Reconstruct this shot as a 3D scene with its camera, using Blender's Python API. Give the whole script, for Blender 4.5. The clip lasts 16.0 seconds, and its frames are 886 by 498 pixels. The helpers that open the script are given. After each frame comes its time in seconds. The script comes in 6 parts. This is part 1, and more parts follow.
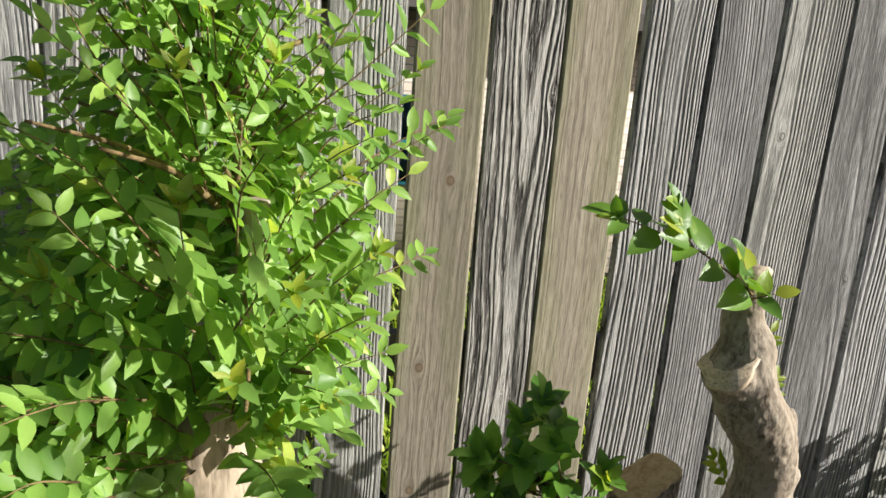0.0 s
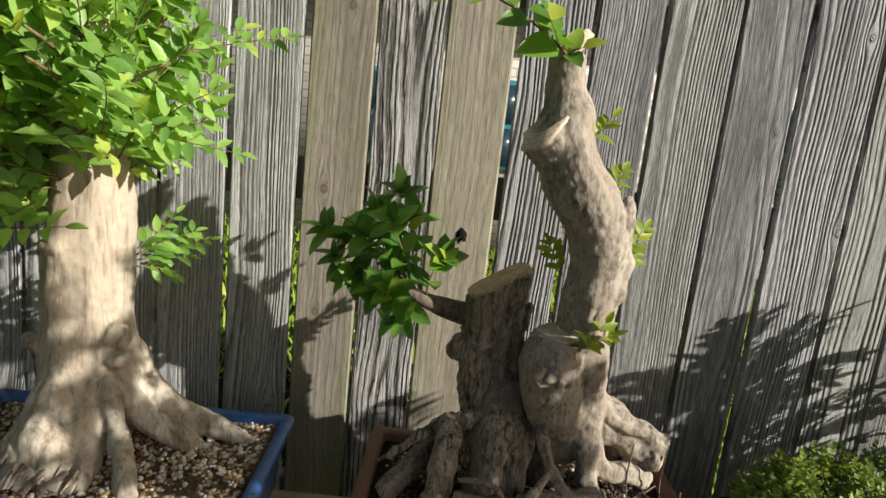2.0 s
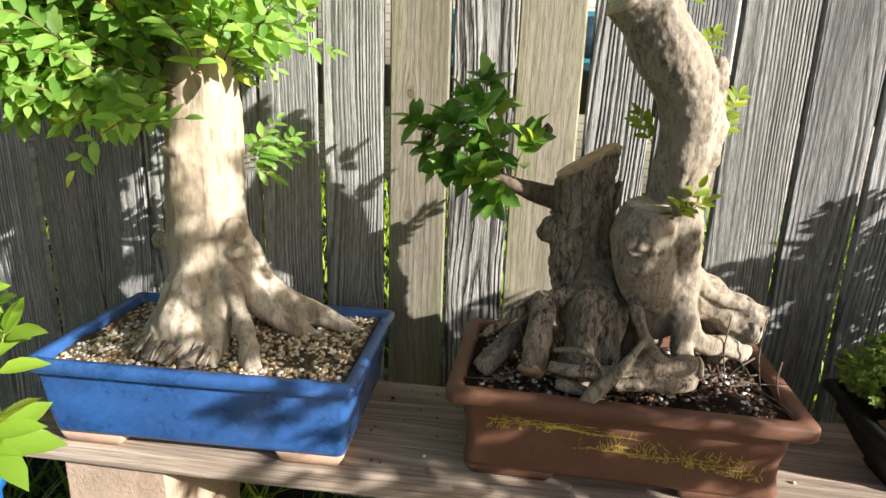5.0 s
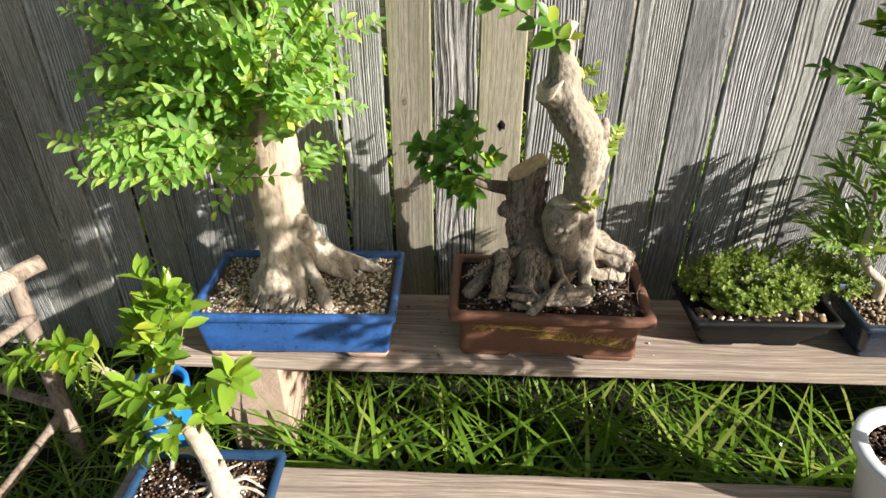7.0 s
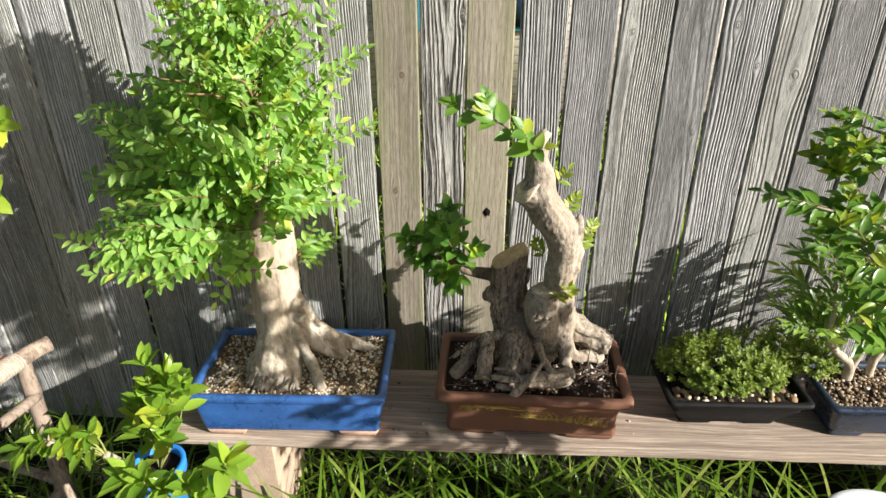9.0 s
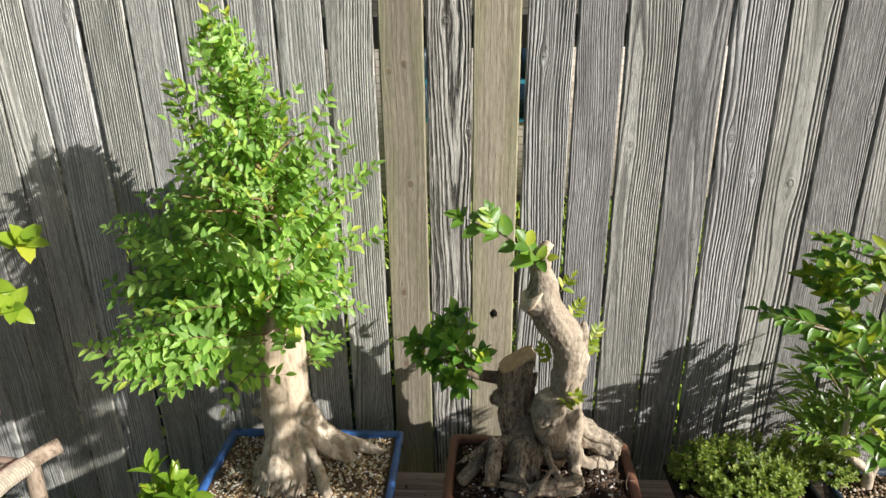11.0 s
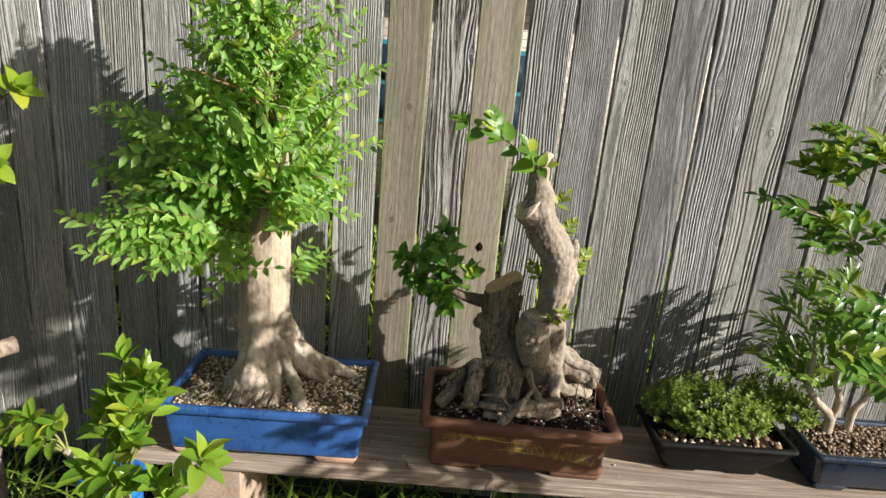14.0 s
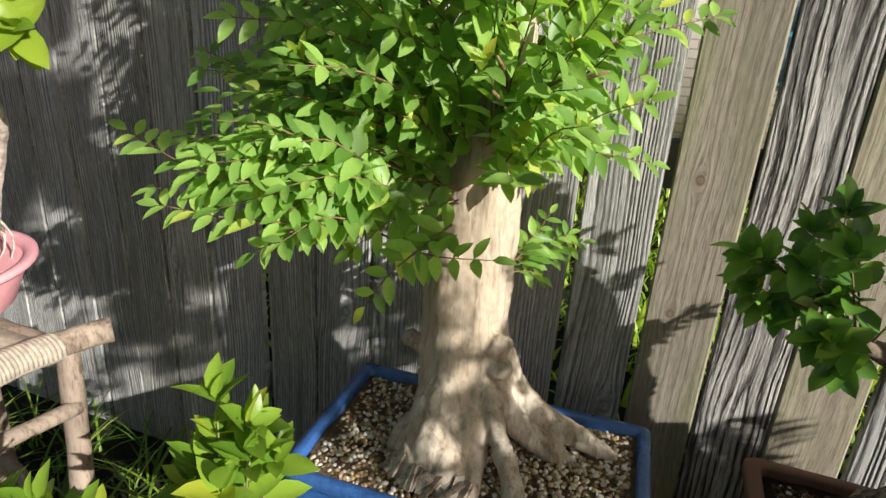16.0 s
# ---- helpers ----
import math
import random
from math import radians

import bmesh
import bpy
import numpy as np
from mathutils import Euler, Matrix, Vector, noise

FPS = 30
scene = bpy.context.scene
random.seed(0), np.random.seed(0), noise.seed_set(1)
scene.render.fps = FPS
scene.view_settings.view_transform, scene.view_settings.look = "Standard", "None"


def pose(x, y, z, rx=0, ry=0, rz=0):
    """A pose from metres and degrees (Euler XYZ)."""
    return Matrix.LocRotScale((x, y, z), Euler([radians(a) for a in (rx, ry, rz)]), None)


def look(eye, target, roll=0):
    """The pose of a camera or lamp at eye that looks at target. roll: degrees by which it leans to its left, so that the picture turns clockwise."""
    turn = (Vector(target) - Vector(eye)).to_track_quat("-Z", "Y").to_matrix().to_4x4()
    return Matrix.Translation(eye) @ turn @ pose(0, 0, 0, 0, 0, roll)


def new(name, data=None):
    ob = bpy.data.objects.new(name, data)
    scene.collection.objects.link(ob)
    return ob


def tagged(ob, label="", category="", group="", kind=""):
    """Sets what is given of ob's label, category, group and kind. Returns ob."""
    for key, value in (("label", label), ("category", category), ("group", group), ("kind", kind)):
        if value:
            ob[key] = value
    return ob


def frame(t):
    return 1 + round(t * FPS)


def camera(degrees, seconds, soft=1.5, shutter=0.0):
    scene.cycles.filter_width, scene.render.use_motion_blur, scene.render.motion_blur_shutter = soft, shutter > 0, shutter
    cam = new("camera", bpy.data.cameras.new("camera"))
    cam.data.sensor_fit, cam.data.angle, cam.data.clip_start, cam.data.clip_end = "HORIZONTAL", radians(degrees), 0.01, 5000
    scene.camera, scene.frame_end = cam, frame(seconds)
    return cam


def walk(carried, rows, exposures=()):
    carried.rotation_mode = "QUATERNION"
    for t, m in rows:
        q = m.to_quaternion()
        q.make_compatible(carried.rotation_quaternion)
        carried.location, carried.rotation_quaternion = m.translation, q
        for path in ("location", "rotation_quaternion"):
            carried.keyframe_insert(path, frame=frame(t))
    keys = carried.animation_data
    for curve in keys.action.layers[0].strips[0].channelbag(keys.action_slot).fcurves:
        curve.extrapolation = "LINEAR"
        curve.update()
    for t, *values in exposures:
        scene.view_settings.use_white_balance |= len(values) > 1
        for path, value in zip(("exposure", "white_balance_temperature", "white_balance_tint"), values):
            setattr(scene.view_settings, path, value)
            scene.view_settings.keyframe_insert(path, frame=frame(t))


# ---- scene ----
cam = camera(71.4, 16.0)
PATH = [
    (0, (-0.166, -1.127, 1.468), (0.155, 0.803, 1.054), 4.5),
    (0.5, (-0.07, -1.11, 1.417), (0.289, 0.822, 1.044), 5.6),
    (1, (0.081, -1.167, 1.388), (0.324, 0.791, 1.059), 4.7),
    (1.5, (0.185, -1.227, 1.278), (0.317, 0.739, 0.934), 5.5),
    (2, (0.283, -1.284, 1.139), (0.24, 0.678, 0.752), 6.2),
    (2.5, (0.315, -1.307, 1.011), (0.227, 0.656, 0.638), 6.2),
    (3, (0.304, -1.293, 0.964), (0.277, 0.655, 0.51), 6.0),
    (3.5, (0.29, -1.279, 0.898), (0.078, 0.669, 0.498), 3.1),
    (3.7, (0.291, -1.282, 0.915), (-0.093, 0.643, 0.535), 3.6),
    (5.8, (0.283, -1.484, 1.207), (0.029, 0.363, 0.484), 0.7),
    (6, (0.275, -1.541, 1.282), (0.032, 0.292, 0.518), 0.6),
    (6.5, (0.24, -1.724, 1.447), (0.11, 0.08, 0.594), 1.1),
    (7, (0.253, -1.819, 1.58), (0.118, -0.116, 0.539), -0.2),
    (7.5, (0.262, -1.845, 1.641), (0.171, -0.132, 0.614), 0.3),
    (8, (0.28, -1.841, 1.673), (0.19, -0.093, 0.704), 0.3),
    (10.3, (0.299, -1.855, 1.804), (0.076, -0.032, 1.012), -0.8),
    (10.5, (0.298, -1.855, 1.811), (0.082, -0.011, 1.066), -0.7),
    (11, (0.316, -1.85, 1.826), (0.122, 0.017, 1.137), -0.8),
    (11.5, (0.31, -1.849, 1.793), (0.16, 0.047, 1.176), -0.3),
    (12, (0.297, -1.878, 1.71), (0.17, 0.061, 1.238), 1.6),
    (12.5, (0.243, -1.921, 1.641), (0.126, 0.014, 1.148), 1.5),
    (13, (0.202, -1.948, 1.567), (0.148, -0.025, 1.02), 3.9),
    (13.5, (0.208, -1.972, 1.513), (0.188, -0.053, 0.949), 4.6),
    (14, (0.213, -1.972, 1.503), (0.171, -0.06, 0.919), 5.0),
    (14.5, (0.197, -1.916, 1.52), (0.08, -0.02, 0.895), 3.8),
    (15, (0.14, -1.686, 1.499), (-0.291, 0.155, 0.847), 1.3),
    (15.5, (0.068, -1.434, 1.411), (-0.571, 0.341, 0.745), 2.3),
    (16, (-0.07, -1.179, 1.248), (-0.695, 0.574, 0.517), 3.8),
]
walk(cam, [(t, look(eye, target, roll)) for t, eye, target, roll in PATH],
     [(0, 0.6), (1.0, 0.5), (2, 0.44), (3.0, 0.95), (3.5, 1.15), (6.0, 1.0), (8.0, 1.0), (10.5, 0.75), (12.5, 0.57), (14.0, 0.55), (15.0, 0.62), (15.5, 0.5), (16.0, 0.55)])

# ---- light: low sun from the right and a little in front of the fence, clear sky ----
K, M = 2.08, 1.06
SUN_WAY = Vector((K, -1.0, M)).normalized()
SUN_EL = math.asin(SUN_WAY.z)
world = bpy.data.worlds.new("sky")
scene.world = world
world.use_nodes = True
wt = world.node_tree
sky = wt.nodes.new("ShaderNodeTexSky")
sky.sky_type, sky.sun_disc = "NISHITA", False
sky.sun_elevation, sky.sun_rotation = SUN_EL, math.atan2(SUN_WAY.x, SUN_WAY.y)
sky.dust_density, sky.ozone_density = 2.2, 0.8
wt.links.new(sky.outputs["Color"], wt.nodes["Background"].inputs["Color"])
wt.nodes["Background"].inputs["Strength"].default_value = 0.05
sun_data = bpy.data.lights.new("sun", "SUN")
sun_data.energy, sun_data.angle, sun_data.color = 5.25, radians(0.53), (1.0, 0.97, 0.92)
sun = new("sun", sun_data)
sun.matrix_world = look(SUN_WAY * 20, (0, 0, 0))
scene.view_settings.exposure = 0.35

# ---- materials ----


class Nodes:
    """A small builder for one material's node tree."""

    def __init__(self, name, rough=0.6, spec=0.4):
        self.mat = bpy.data.materials.new(name)
        self.mat.use_nodes = True
        self.t = self.mat.node_tree
        self.out = self.t.nodes["Material Output"]
        self.b = self.t.nodes["Principled BSDF"]
        self.b.inputs["Roughness"].default_value = rough
        self.b.inputs["Specular IOR Level"].default_value = spec
        self.co = self.t.nodes.new("ShaderNodeTexCoord").outputs["Object"]

    def put(self, kind, outlet=0, **ins):
        n = self.t.nodes.new(kind)
        props = {k: v for k, v in ins.items() if k in ("operation", "data_type", "blend_type", "wave_type", "bands_direction", "feature", "noise_dimensions", "clamp")}
        for k, v in props.items():
            if k == "operation":
                n.operation = v
            elif k == "data_type":
                n.data_type = v
            elif k == "blend_type":
                n.blend_type = v
            elif k == "wave_type":
                n.wave_type = v
            elif k == "bands_direction":
                n.bands_direction = v
            elif k == "feature":
                n.feature = v
            elif k == "noise_dimensions":
                n.noise_dimensions = v
            elif k == "clamp":
                n.clamp = v
        for k, v in ins.items():
            if k in props:
                continue
            key = int(k[1:]) if k[0] == "i" and k[1:].isdigit() else k.replace("_", " ")
            if isinstance(v, bpy.types.NodeSocket):
                self.t.links.new(v, n.inputs[key])
            else:
                n.inputs[key].default_value = v
        return n.outputs[outlet]

    def math(self, op, a, b=0.0):
        return self.put("ShaderNodeMath", operation=op, i0=a, i1=b)

    def scaled(self, v, s, shift=None):
        m = self.put("ShaderNodeVectorMath", operation="MULTIPLY", i0=v, i1=s)
        return self.put("ShaderNodeVectorMath", operation="ADD", i0=m, i1=shift) if shift is not None else m

    def noise(self, v, scale=1.0, detail=3.0, rough=0.55, dist=0.0):
        return self.put("ShaderNodeTexNoise", Vector=v, Scale=scale, Detail=detail, Roughness=rough, Distortion=dist)

    def ramp(self, f, stops):
        n = self.t.nodes.new("ShaderNodeValToRGB")
        while len(n.color_ramp.elements) < len(stops):
            n.color_ramp.elements.new(0.5)
        for e, (p, c) in zip(n.color_ramp.elements, stops):
            e.position = p
            e.color = (*c, 1) if not isinstance(c, (int, float)) else (c, c, c, 1)
        self.t.links.new(f, n.inputs[0])
        return n.outputs[0]

    def mix(self, f, a, b, blend="MIX"):
        n = self.t.nodes.new("ShaderNodeMix")
        n.data_type, n.blend_type = "RGBA", blend
        for sock, v in ((n.inputs[0], f), (n.inputs[6], a), (n.inputs[7], b)):
            if isinstance(v, bpy.types.NodeSocket):
                self.t.links.new(v, sock)
            elif isinstance(v, (int, float)):
                sock.default_value = v
            else:
                sock.default_value = (*v, 1)
        return n.outputs[2]

    def random(self):
        return self.t.nodes.new("ShaderNodeObjectInfo").outputs["Random"]

    def island(self):
        return self.t.nodes.new("ShaderNodeNewGeometry").outputs["Random Per Island"]

    def done(self, color, bump=None, strength=0.5, dist=0.002, rough=None):
        for key, v in (("Base Color", color), ("Roughness", rough)):
            if v is None:
                continue
            if isinstance(v, bpy.types.NodeSocket):
                self.t.links.new(v, self.b.inputs[key])
            else:
                self.b.inputs[key].default_value = (*v, 1) if key == "Base Color" else v
        if bump is not None:
            n = self.put("ShaderNodeBump", Height=bump, Strength=strength, Distance=dist)
            self.t.links.new(n, self.b.inputs["Normal"])
        return self.mat


# knots of the boards: place along the fence, height and radius
KNOTS = ((-0.008, 0.985, 0.010), (0.025, 1.356, 0.010), (-0.028, 1.693, 0.008), (0.016, 1.715, 0.008), (0.682, 1.484, 0.009), (1.038, 1.394, 0.009), (1.147, 1.37, 0.015),
         (0.894, 1.198, 0.008), (0.42, 1.735, 0.010), (0.205, 1.518, 0.009), (1.06, 1.01, 0.011), (-1.245, 0.577, 0.013), (-0.73, 0.545, 0.016), (-0.01, 0.715, 0.009),
         (0.677, 1.977, 0.02), (1.156, 1.892, 0.014), (1.289, 1.961, 0.018), (0.963, 1.503, 0.011), (-0.1, 0.468, 0.018), (-0.85, 0.86, 0.011), (1.33, 1.573, 0.008), (1.43, 1.579, 0.018), (-1.0, 1.857, 0.012), (0.14, 1.83, 0.014))


def knot_field():
    """Node group: how far the grain is pushed aside by the knots, and how near the closest knot is."""
    g = bpy.data.node_groups.new("knot_field", "ShaderNodeTree")
    for key, way, kind in (("Vector", "INPUT", "NodeSocketVector"), ("Push", "OUTPUT", "NodeSocketFloat"), ("Near", "OUTPUT", "NodeSocketFloat")):
        g.interface.new_socket(name=key, in_out=way, socket_type=kind)
    gi, go = g.nodes.new("NodeGroupInput"), g.nodes.new("NodeGroupOutput")
    sep = g.nodes.new("ShaderNodeSeparateXYZ")
    g.links.new(gi.outputs[0], sep.inputs[0])

    def calc(op, *ins):
        n = g.nodes.new("ShaderNodeMath")
        n.operation = op
        for i, v in enumerate(ins):
            if isinstance(v, bpy.types.NodeSocket):
                g.links.new(v, n.inputs[i])
            else:
                n.inputs[i].default_value = v
        return n.outputs[0]

    push, near = None, None
    for x, z, r in KNOTS:
        dx = calc("SUBTRACT", sep.outputs[0], x)
        dz = calc("MULTIPLY", calc("SUBTRACT", sep.outputs[2], z), 0.36)
        far = calc("ADD", calc("MULTIPLY", dx, dx), calc("MULTIPLY", dz, dz))
        q = calc("DIVIDE", far, r * r)
        aside = calc("DIVIDE", dx, calc("MAXIMUM", q, 1.0))
        push = aside if push is None else calc("ADD", push, aside)
        eye = calc("SQRT", calc("DIVIDE", calc("ADD", calc("MULTIPLY", dx, dx), calc("MULTIPLY", calc("MULTIPLY", dz, dz), 5.0)), r * r))
        near = eye if near is None else calc("MINIMUM", near, eye)
    g.links.new(push, go.inputs[0])
    g.links.new(near, go.inputs[1])
    return g


KNOT_FIELD = knot_field()


def picket_wood(name, dark, mid, light, relief, ring=0.007, bold=(0.25, 0.9), moss=0.0, torn=0.0, knot=None):
    """Flat-sawn softwood board, grain along z: growth rings cut at a slant, knots, silvered and stained by weather."""
    n = Nodes(name, 0.9, 0.2)
    r = n.random()
    at = n.t.nodes.new("ShaderNodeNewGeometry").outputs["Position"]
    field = n.t.nodes.new("ShaderNodeGroup")
    field.node_tree = KNOT_FIELD
    n.t.links.new(at, field.inputs[0])
    push, near = field.outputs[0], field.outputs[1]
    sep = n.t.nodes.new("ShaderNodeSeparateXYZ")
    n.t.links.new(n.co, sep.inputs[0])
    x, z = sep.outputs[0], sep.outputs[2]

    def dice(k):
        return n.math("FRACT", n.math("MULTIPLY", r, k))

    def along(fx, fz, seed, detail=2.0, rough=0.5):
        v = n.put("ShaderNodeCombineXYZ", X=n.math("MULTIPLY", x, fx), Y=n.math("MULTIPLY", r, seed), Z=n.math("MULTIPLY", z, fz))
        return n.noise(v, 1.0, detail, rough)

    # the pith runs beside and behind the face, drifting along the board
    side = n.math("ADD", n.math("MULTIPLY", n.math("SUBTRACT", dice(17.3), 0.5), 0.26), n.math("MULTIPLY", n.math("SUBTRACT", along(0.0, 1.1, 91.0), 0.5), 0.07))
    depth = n.math("ADD", n.math("ADD", 0.02, n.math("MULTIPLY", dice(41.7), 0.05)), n.math("MULTIPLY", n.math("SUBTRACT", along(0.0, 0.7, 53.0), 0.5), 0.055))
    u = n.math("SUBTRACT", n.math("SUBTRACT", x, n.math("MULTIPLY", push, 0.9)), side)
    u = n.math("ADD", u, n.math("MULTIPLY", n.math("SUBTRACT", along(18.0, 5.0, 29.0, 3.0), 0.5), 0.005 + 0.02 * torn))
    rho = n.math("SQRT", n.math("ADD", n.math("MULTIPLY", u, u), n.math("MULTIPLY", depth, depth)))
    uneven = n.noise(n.put("ShaderNodeCombineXYZ", X=n.math("MULTIPLY", rho, 40.0), Y=n.math("MULTIPLY", r, 37.0), Z=n.math("MULTIPLY", z, 0.3)), 1.0, 2.0)
    turn = n.math("ADD", n.math("MULTIPLY", rho, 1.0 / ring), n.math("MULTIPLY", uneven, 3.2))
    turn = n.math("ADD", turn, n.math("MULTIPLY", along(140.0, 9.0, 67.0, 3.0), 0.35 + torn))
    ridge = n.ramp(n.math("FRACT", turn), [(0.0, 0.06), (0.16, 0.4), (0.5, 1.0), (0.8, 0.9), (1.0, 0.06)])
    fibre = n.noise(n.scaled(n.put("ShaderNodeCombineXYZ", X=u, Y=r, Z=z), (520.0, 40.0, 7.0)), 1.0, 4.0, 0.7)
    streak = n.noise(n.scaled(n.put("ShaderNodeCombineXYZ", X=u, Y=r, Z=z), (190.0, 31.0, 1.8)), 1.0, 4.0, 0.65)
    where = n.ramp(along(15.0, 0.7, 13.0), [(0.38, bold[0]), (0.6, bold[1])])
    grain = n.math("ADD", n.math("MULTIPLY", ridge, where), n.math("MULTIPLY", n.math("ADD", n.math("MULTIPLY", fibre, 0.55), n.math("MULTIPLY", streak, 0.45)), n.math("SUBTRACT", 1.0, where)))
    colour = n.ramp(grain, [(0.14, dark), (0.46, mid), (0.8, light)])
    colour = n.mix(n.ramp(streak, [(0.32, 0.65), (0.48, 0.0)]), colour, tuple(c * 0.45 for c in mid))
    fleck = n.noise(n.scaled(n.put("ShaderNodeCombineXYZ", X=u, Y=r, Z=z), (430.0, 23.0, 26.0)), 1.0, 4.0, 0.75)
    colour = n.mix(n.ramp(fleck, [(0.36, 0.75), (0.5, 0.0)]), colour, tuple(c * 0.4 for c in mid))
    colour = n.mix(n.ramp(fleck, [(0.54, 0.0), (0.68, 0.65)]), colour, tuple(min(0.8, c * 1.25) for c in light))
    blot = along(22.0, 3.2, 77.0, 5.0, 0.65)
    colour = n.mix(n.ramp(blot, [(0.44, 0.0), (0.7, 0.6)]), colour, tuple(c * 0.6 for c in mid))
    rings = n.math("ADD", 0.5, n.math("MULTIPLY", n.math("SINE", n.math("ADD", n.math("MULTIPLY", near, 9.0), n.math("ADD", n.math("MULTIPLY", fleck, 6.0), n.math("MULTIPLY", along(160.0, 160.0, 7.0), 5.0)))), 0.5))
    heart = n.mix(rings, tuple(c * 0.75 for c in (knot or mid)), tuple(c * 1.25 for c in (knot or mid)))
    colour = n.mix(n.ramp(near, [(0.7, 0.8), (1.05, 0.0)]), colour, heart)
    rim = n.ramp(n.math("ADD", near, n.math("MULTIPLY", fleck, 0.5)), [(0.95, 0.0), (1.2, 0.55), (1.5, 0.0)])
    colour = n.mix(rim, colour, tuple(c * 0.45 for c in (knot or mid)))
    tone = n.math("ADD", 0.84, n.math("MULTIPLY", dice(5.9), 0.32))
    colour = n.mix(1.0, colour, n.put("ShaderNodeCombineXYZ", X=tone, Y=tone, Z=n.math("MULTIPLY", tone, n.math("ADD", 0.94, n.math("MULTIPLY", dice(23.0), 0.08)))), "MULTIPLY")
    if moss:
        edge = n.math("ADD", n.math("MULTIPLY", n.math("ABSOLUTE", x), 5.0), n.math("MULTIPLY", along(18.0, 3.0, 19.0, 4.0), 0.9))
        colour = n.mix(n.ramp(edge, [(0.52, 0.0), (0.85, moss)]), colour, (0.17, 0.2, 0.06))
    height = n.math("ADD", n.math("ADD", grain, n.math("MULTIPLY", fleck, 0.35)), n.math("MULTIPLY", n.ramp(near, [(0.6, 0.4), (1.0, 0.0)]), rings))
    return n.done(colour, height, 1.0, relief)


GREY_WOOD = picket_wood("weathered_grey_wood", (0.075, 0.073, 0.07), (0.2, 0.195, 0.188), (0.415, 0.405, 0.393), 0.0052, 0.0062, (0.14, 0.72))
RIDGED_WOOD = picket_wood("ridged_grey_wood", (0.045, 0.043, 0.041), (0.22, 0.215, 0.207), (0.47, 0.46, 0.447), 0.0065, 0.0072, (0.35, 0.92))
ROUGH_WOOD = picket_wood("deeply_weathered_wood", (0.012, 0.010, 0.009), (0.11, 0.102, 0.094), (0.47, 0.45, 0.425), 0.011, 0.0085, (0.75, 1.0), torn=0.5)
SILVER_WOOD = picket_wood("silvered_pale_wood", (0.11, 0.108, 0.1), (0.315, 0.31, 0.29), (0.59, 0.58, 0.55), 0.0055, 0.0068, (0.2, 0.8))
TAN_WOOD = picket_wood("newer_tan_wood", (0.2, 0.165, 0.118), (0.29, 0.25, 0.19), (0.37, 0.325, 0.255), 0.0007, 0.013, (0.25, 0.55), moss=0.3, knot=(0.16, 0.11, 0.07))


def board_wood(name, dark, light, along=0):
    """Bench plank, grain along x."""
    n = Nodes(name, 0.8, 0.25)
    r = n.random()
    p = n.put("ShaderNodeVectorMath", operation="ADD", i0=n.co, i1=n.put("ShaderNodeCombineXYZ", X=n.math("MULTIPLY", r, 31.0), Y=n.math("MULTIPLY", r, 7.0), Z=0.0))
    slow = n.noise(n.scaled(p, (1.2, 6.0, 6.0)), 1.0, 2.0)
    sep = n.t.nodes.new("ShaderNodeSeparateXYZ")
    n.t.links.new(p, sep.inputs[0])
    v = n.math("ADD", n.math("ADD", sep.outputs[1], sep.outputs[2]), n.math("MULTIPLY", slow, 0.1))
    line = n.put("ShaderNodeCombineXYZ", X=n.math("MULTIPLY", sep.outputs[0], 1.5), Y=n.math("MULTIPLY", v, 85.0), Z=0.0)
    rings = n.noise(line, 1.0, 3.0, 0.6)
    fine = n.noise(n.scaled(p, (9.0, 380.0, 380.0)), 1.0, 3.0, 0.65)
    grain = n.math("ADD", n.math("MULTIPLY", rings, 0.6), n.math("MULTIPLY", fine, 0.4))
    blot = n.noise(n.scaled(p, (0.5, 1.3, 1.3)), 7.0, 6.0, 0.65)
    colour = n.ramp(grain, [(0.36, dark), (0.5, tuple((a + b) / 2 for a, b in zip(dark, light))), (0.6, light)])
    check = n.noise(n.scaled(p, (3.0, 160.0, 160.0)), 1.0, 4.0, 0.7)
    colour = n.mix(n.ramp(check, [(0.33, 0.75), (0.42, 0.0)]), colour, tuple(c * 0.5 for c in dark))
    colour = n.mix(n.ramp(blot, [(0.45, 0.0), (0.72, 0.6)]), colour, tuple(c * 0.45 for c in light))
    return n.done(colour, grain, 1.0, 0.003)


BENCH_WOOD = board_wood("weathered_bench_wood", (0.2, 0.142, 0.105), (0.53, 0.43, 0.34))


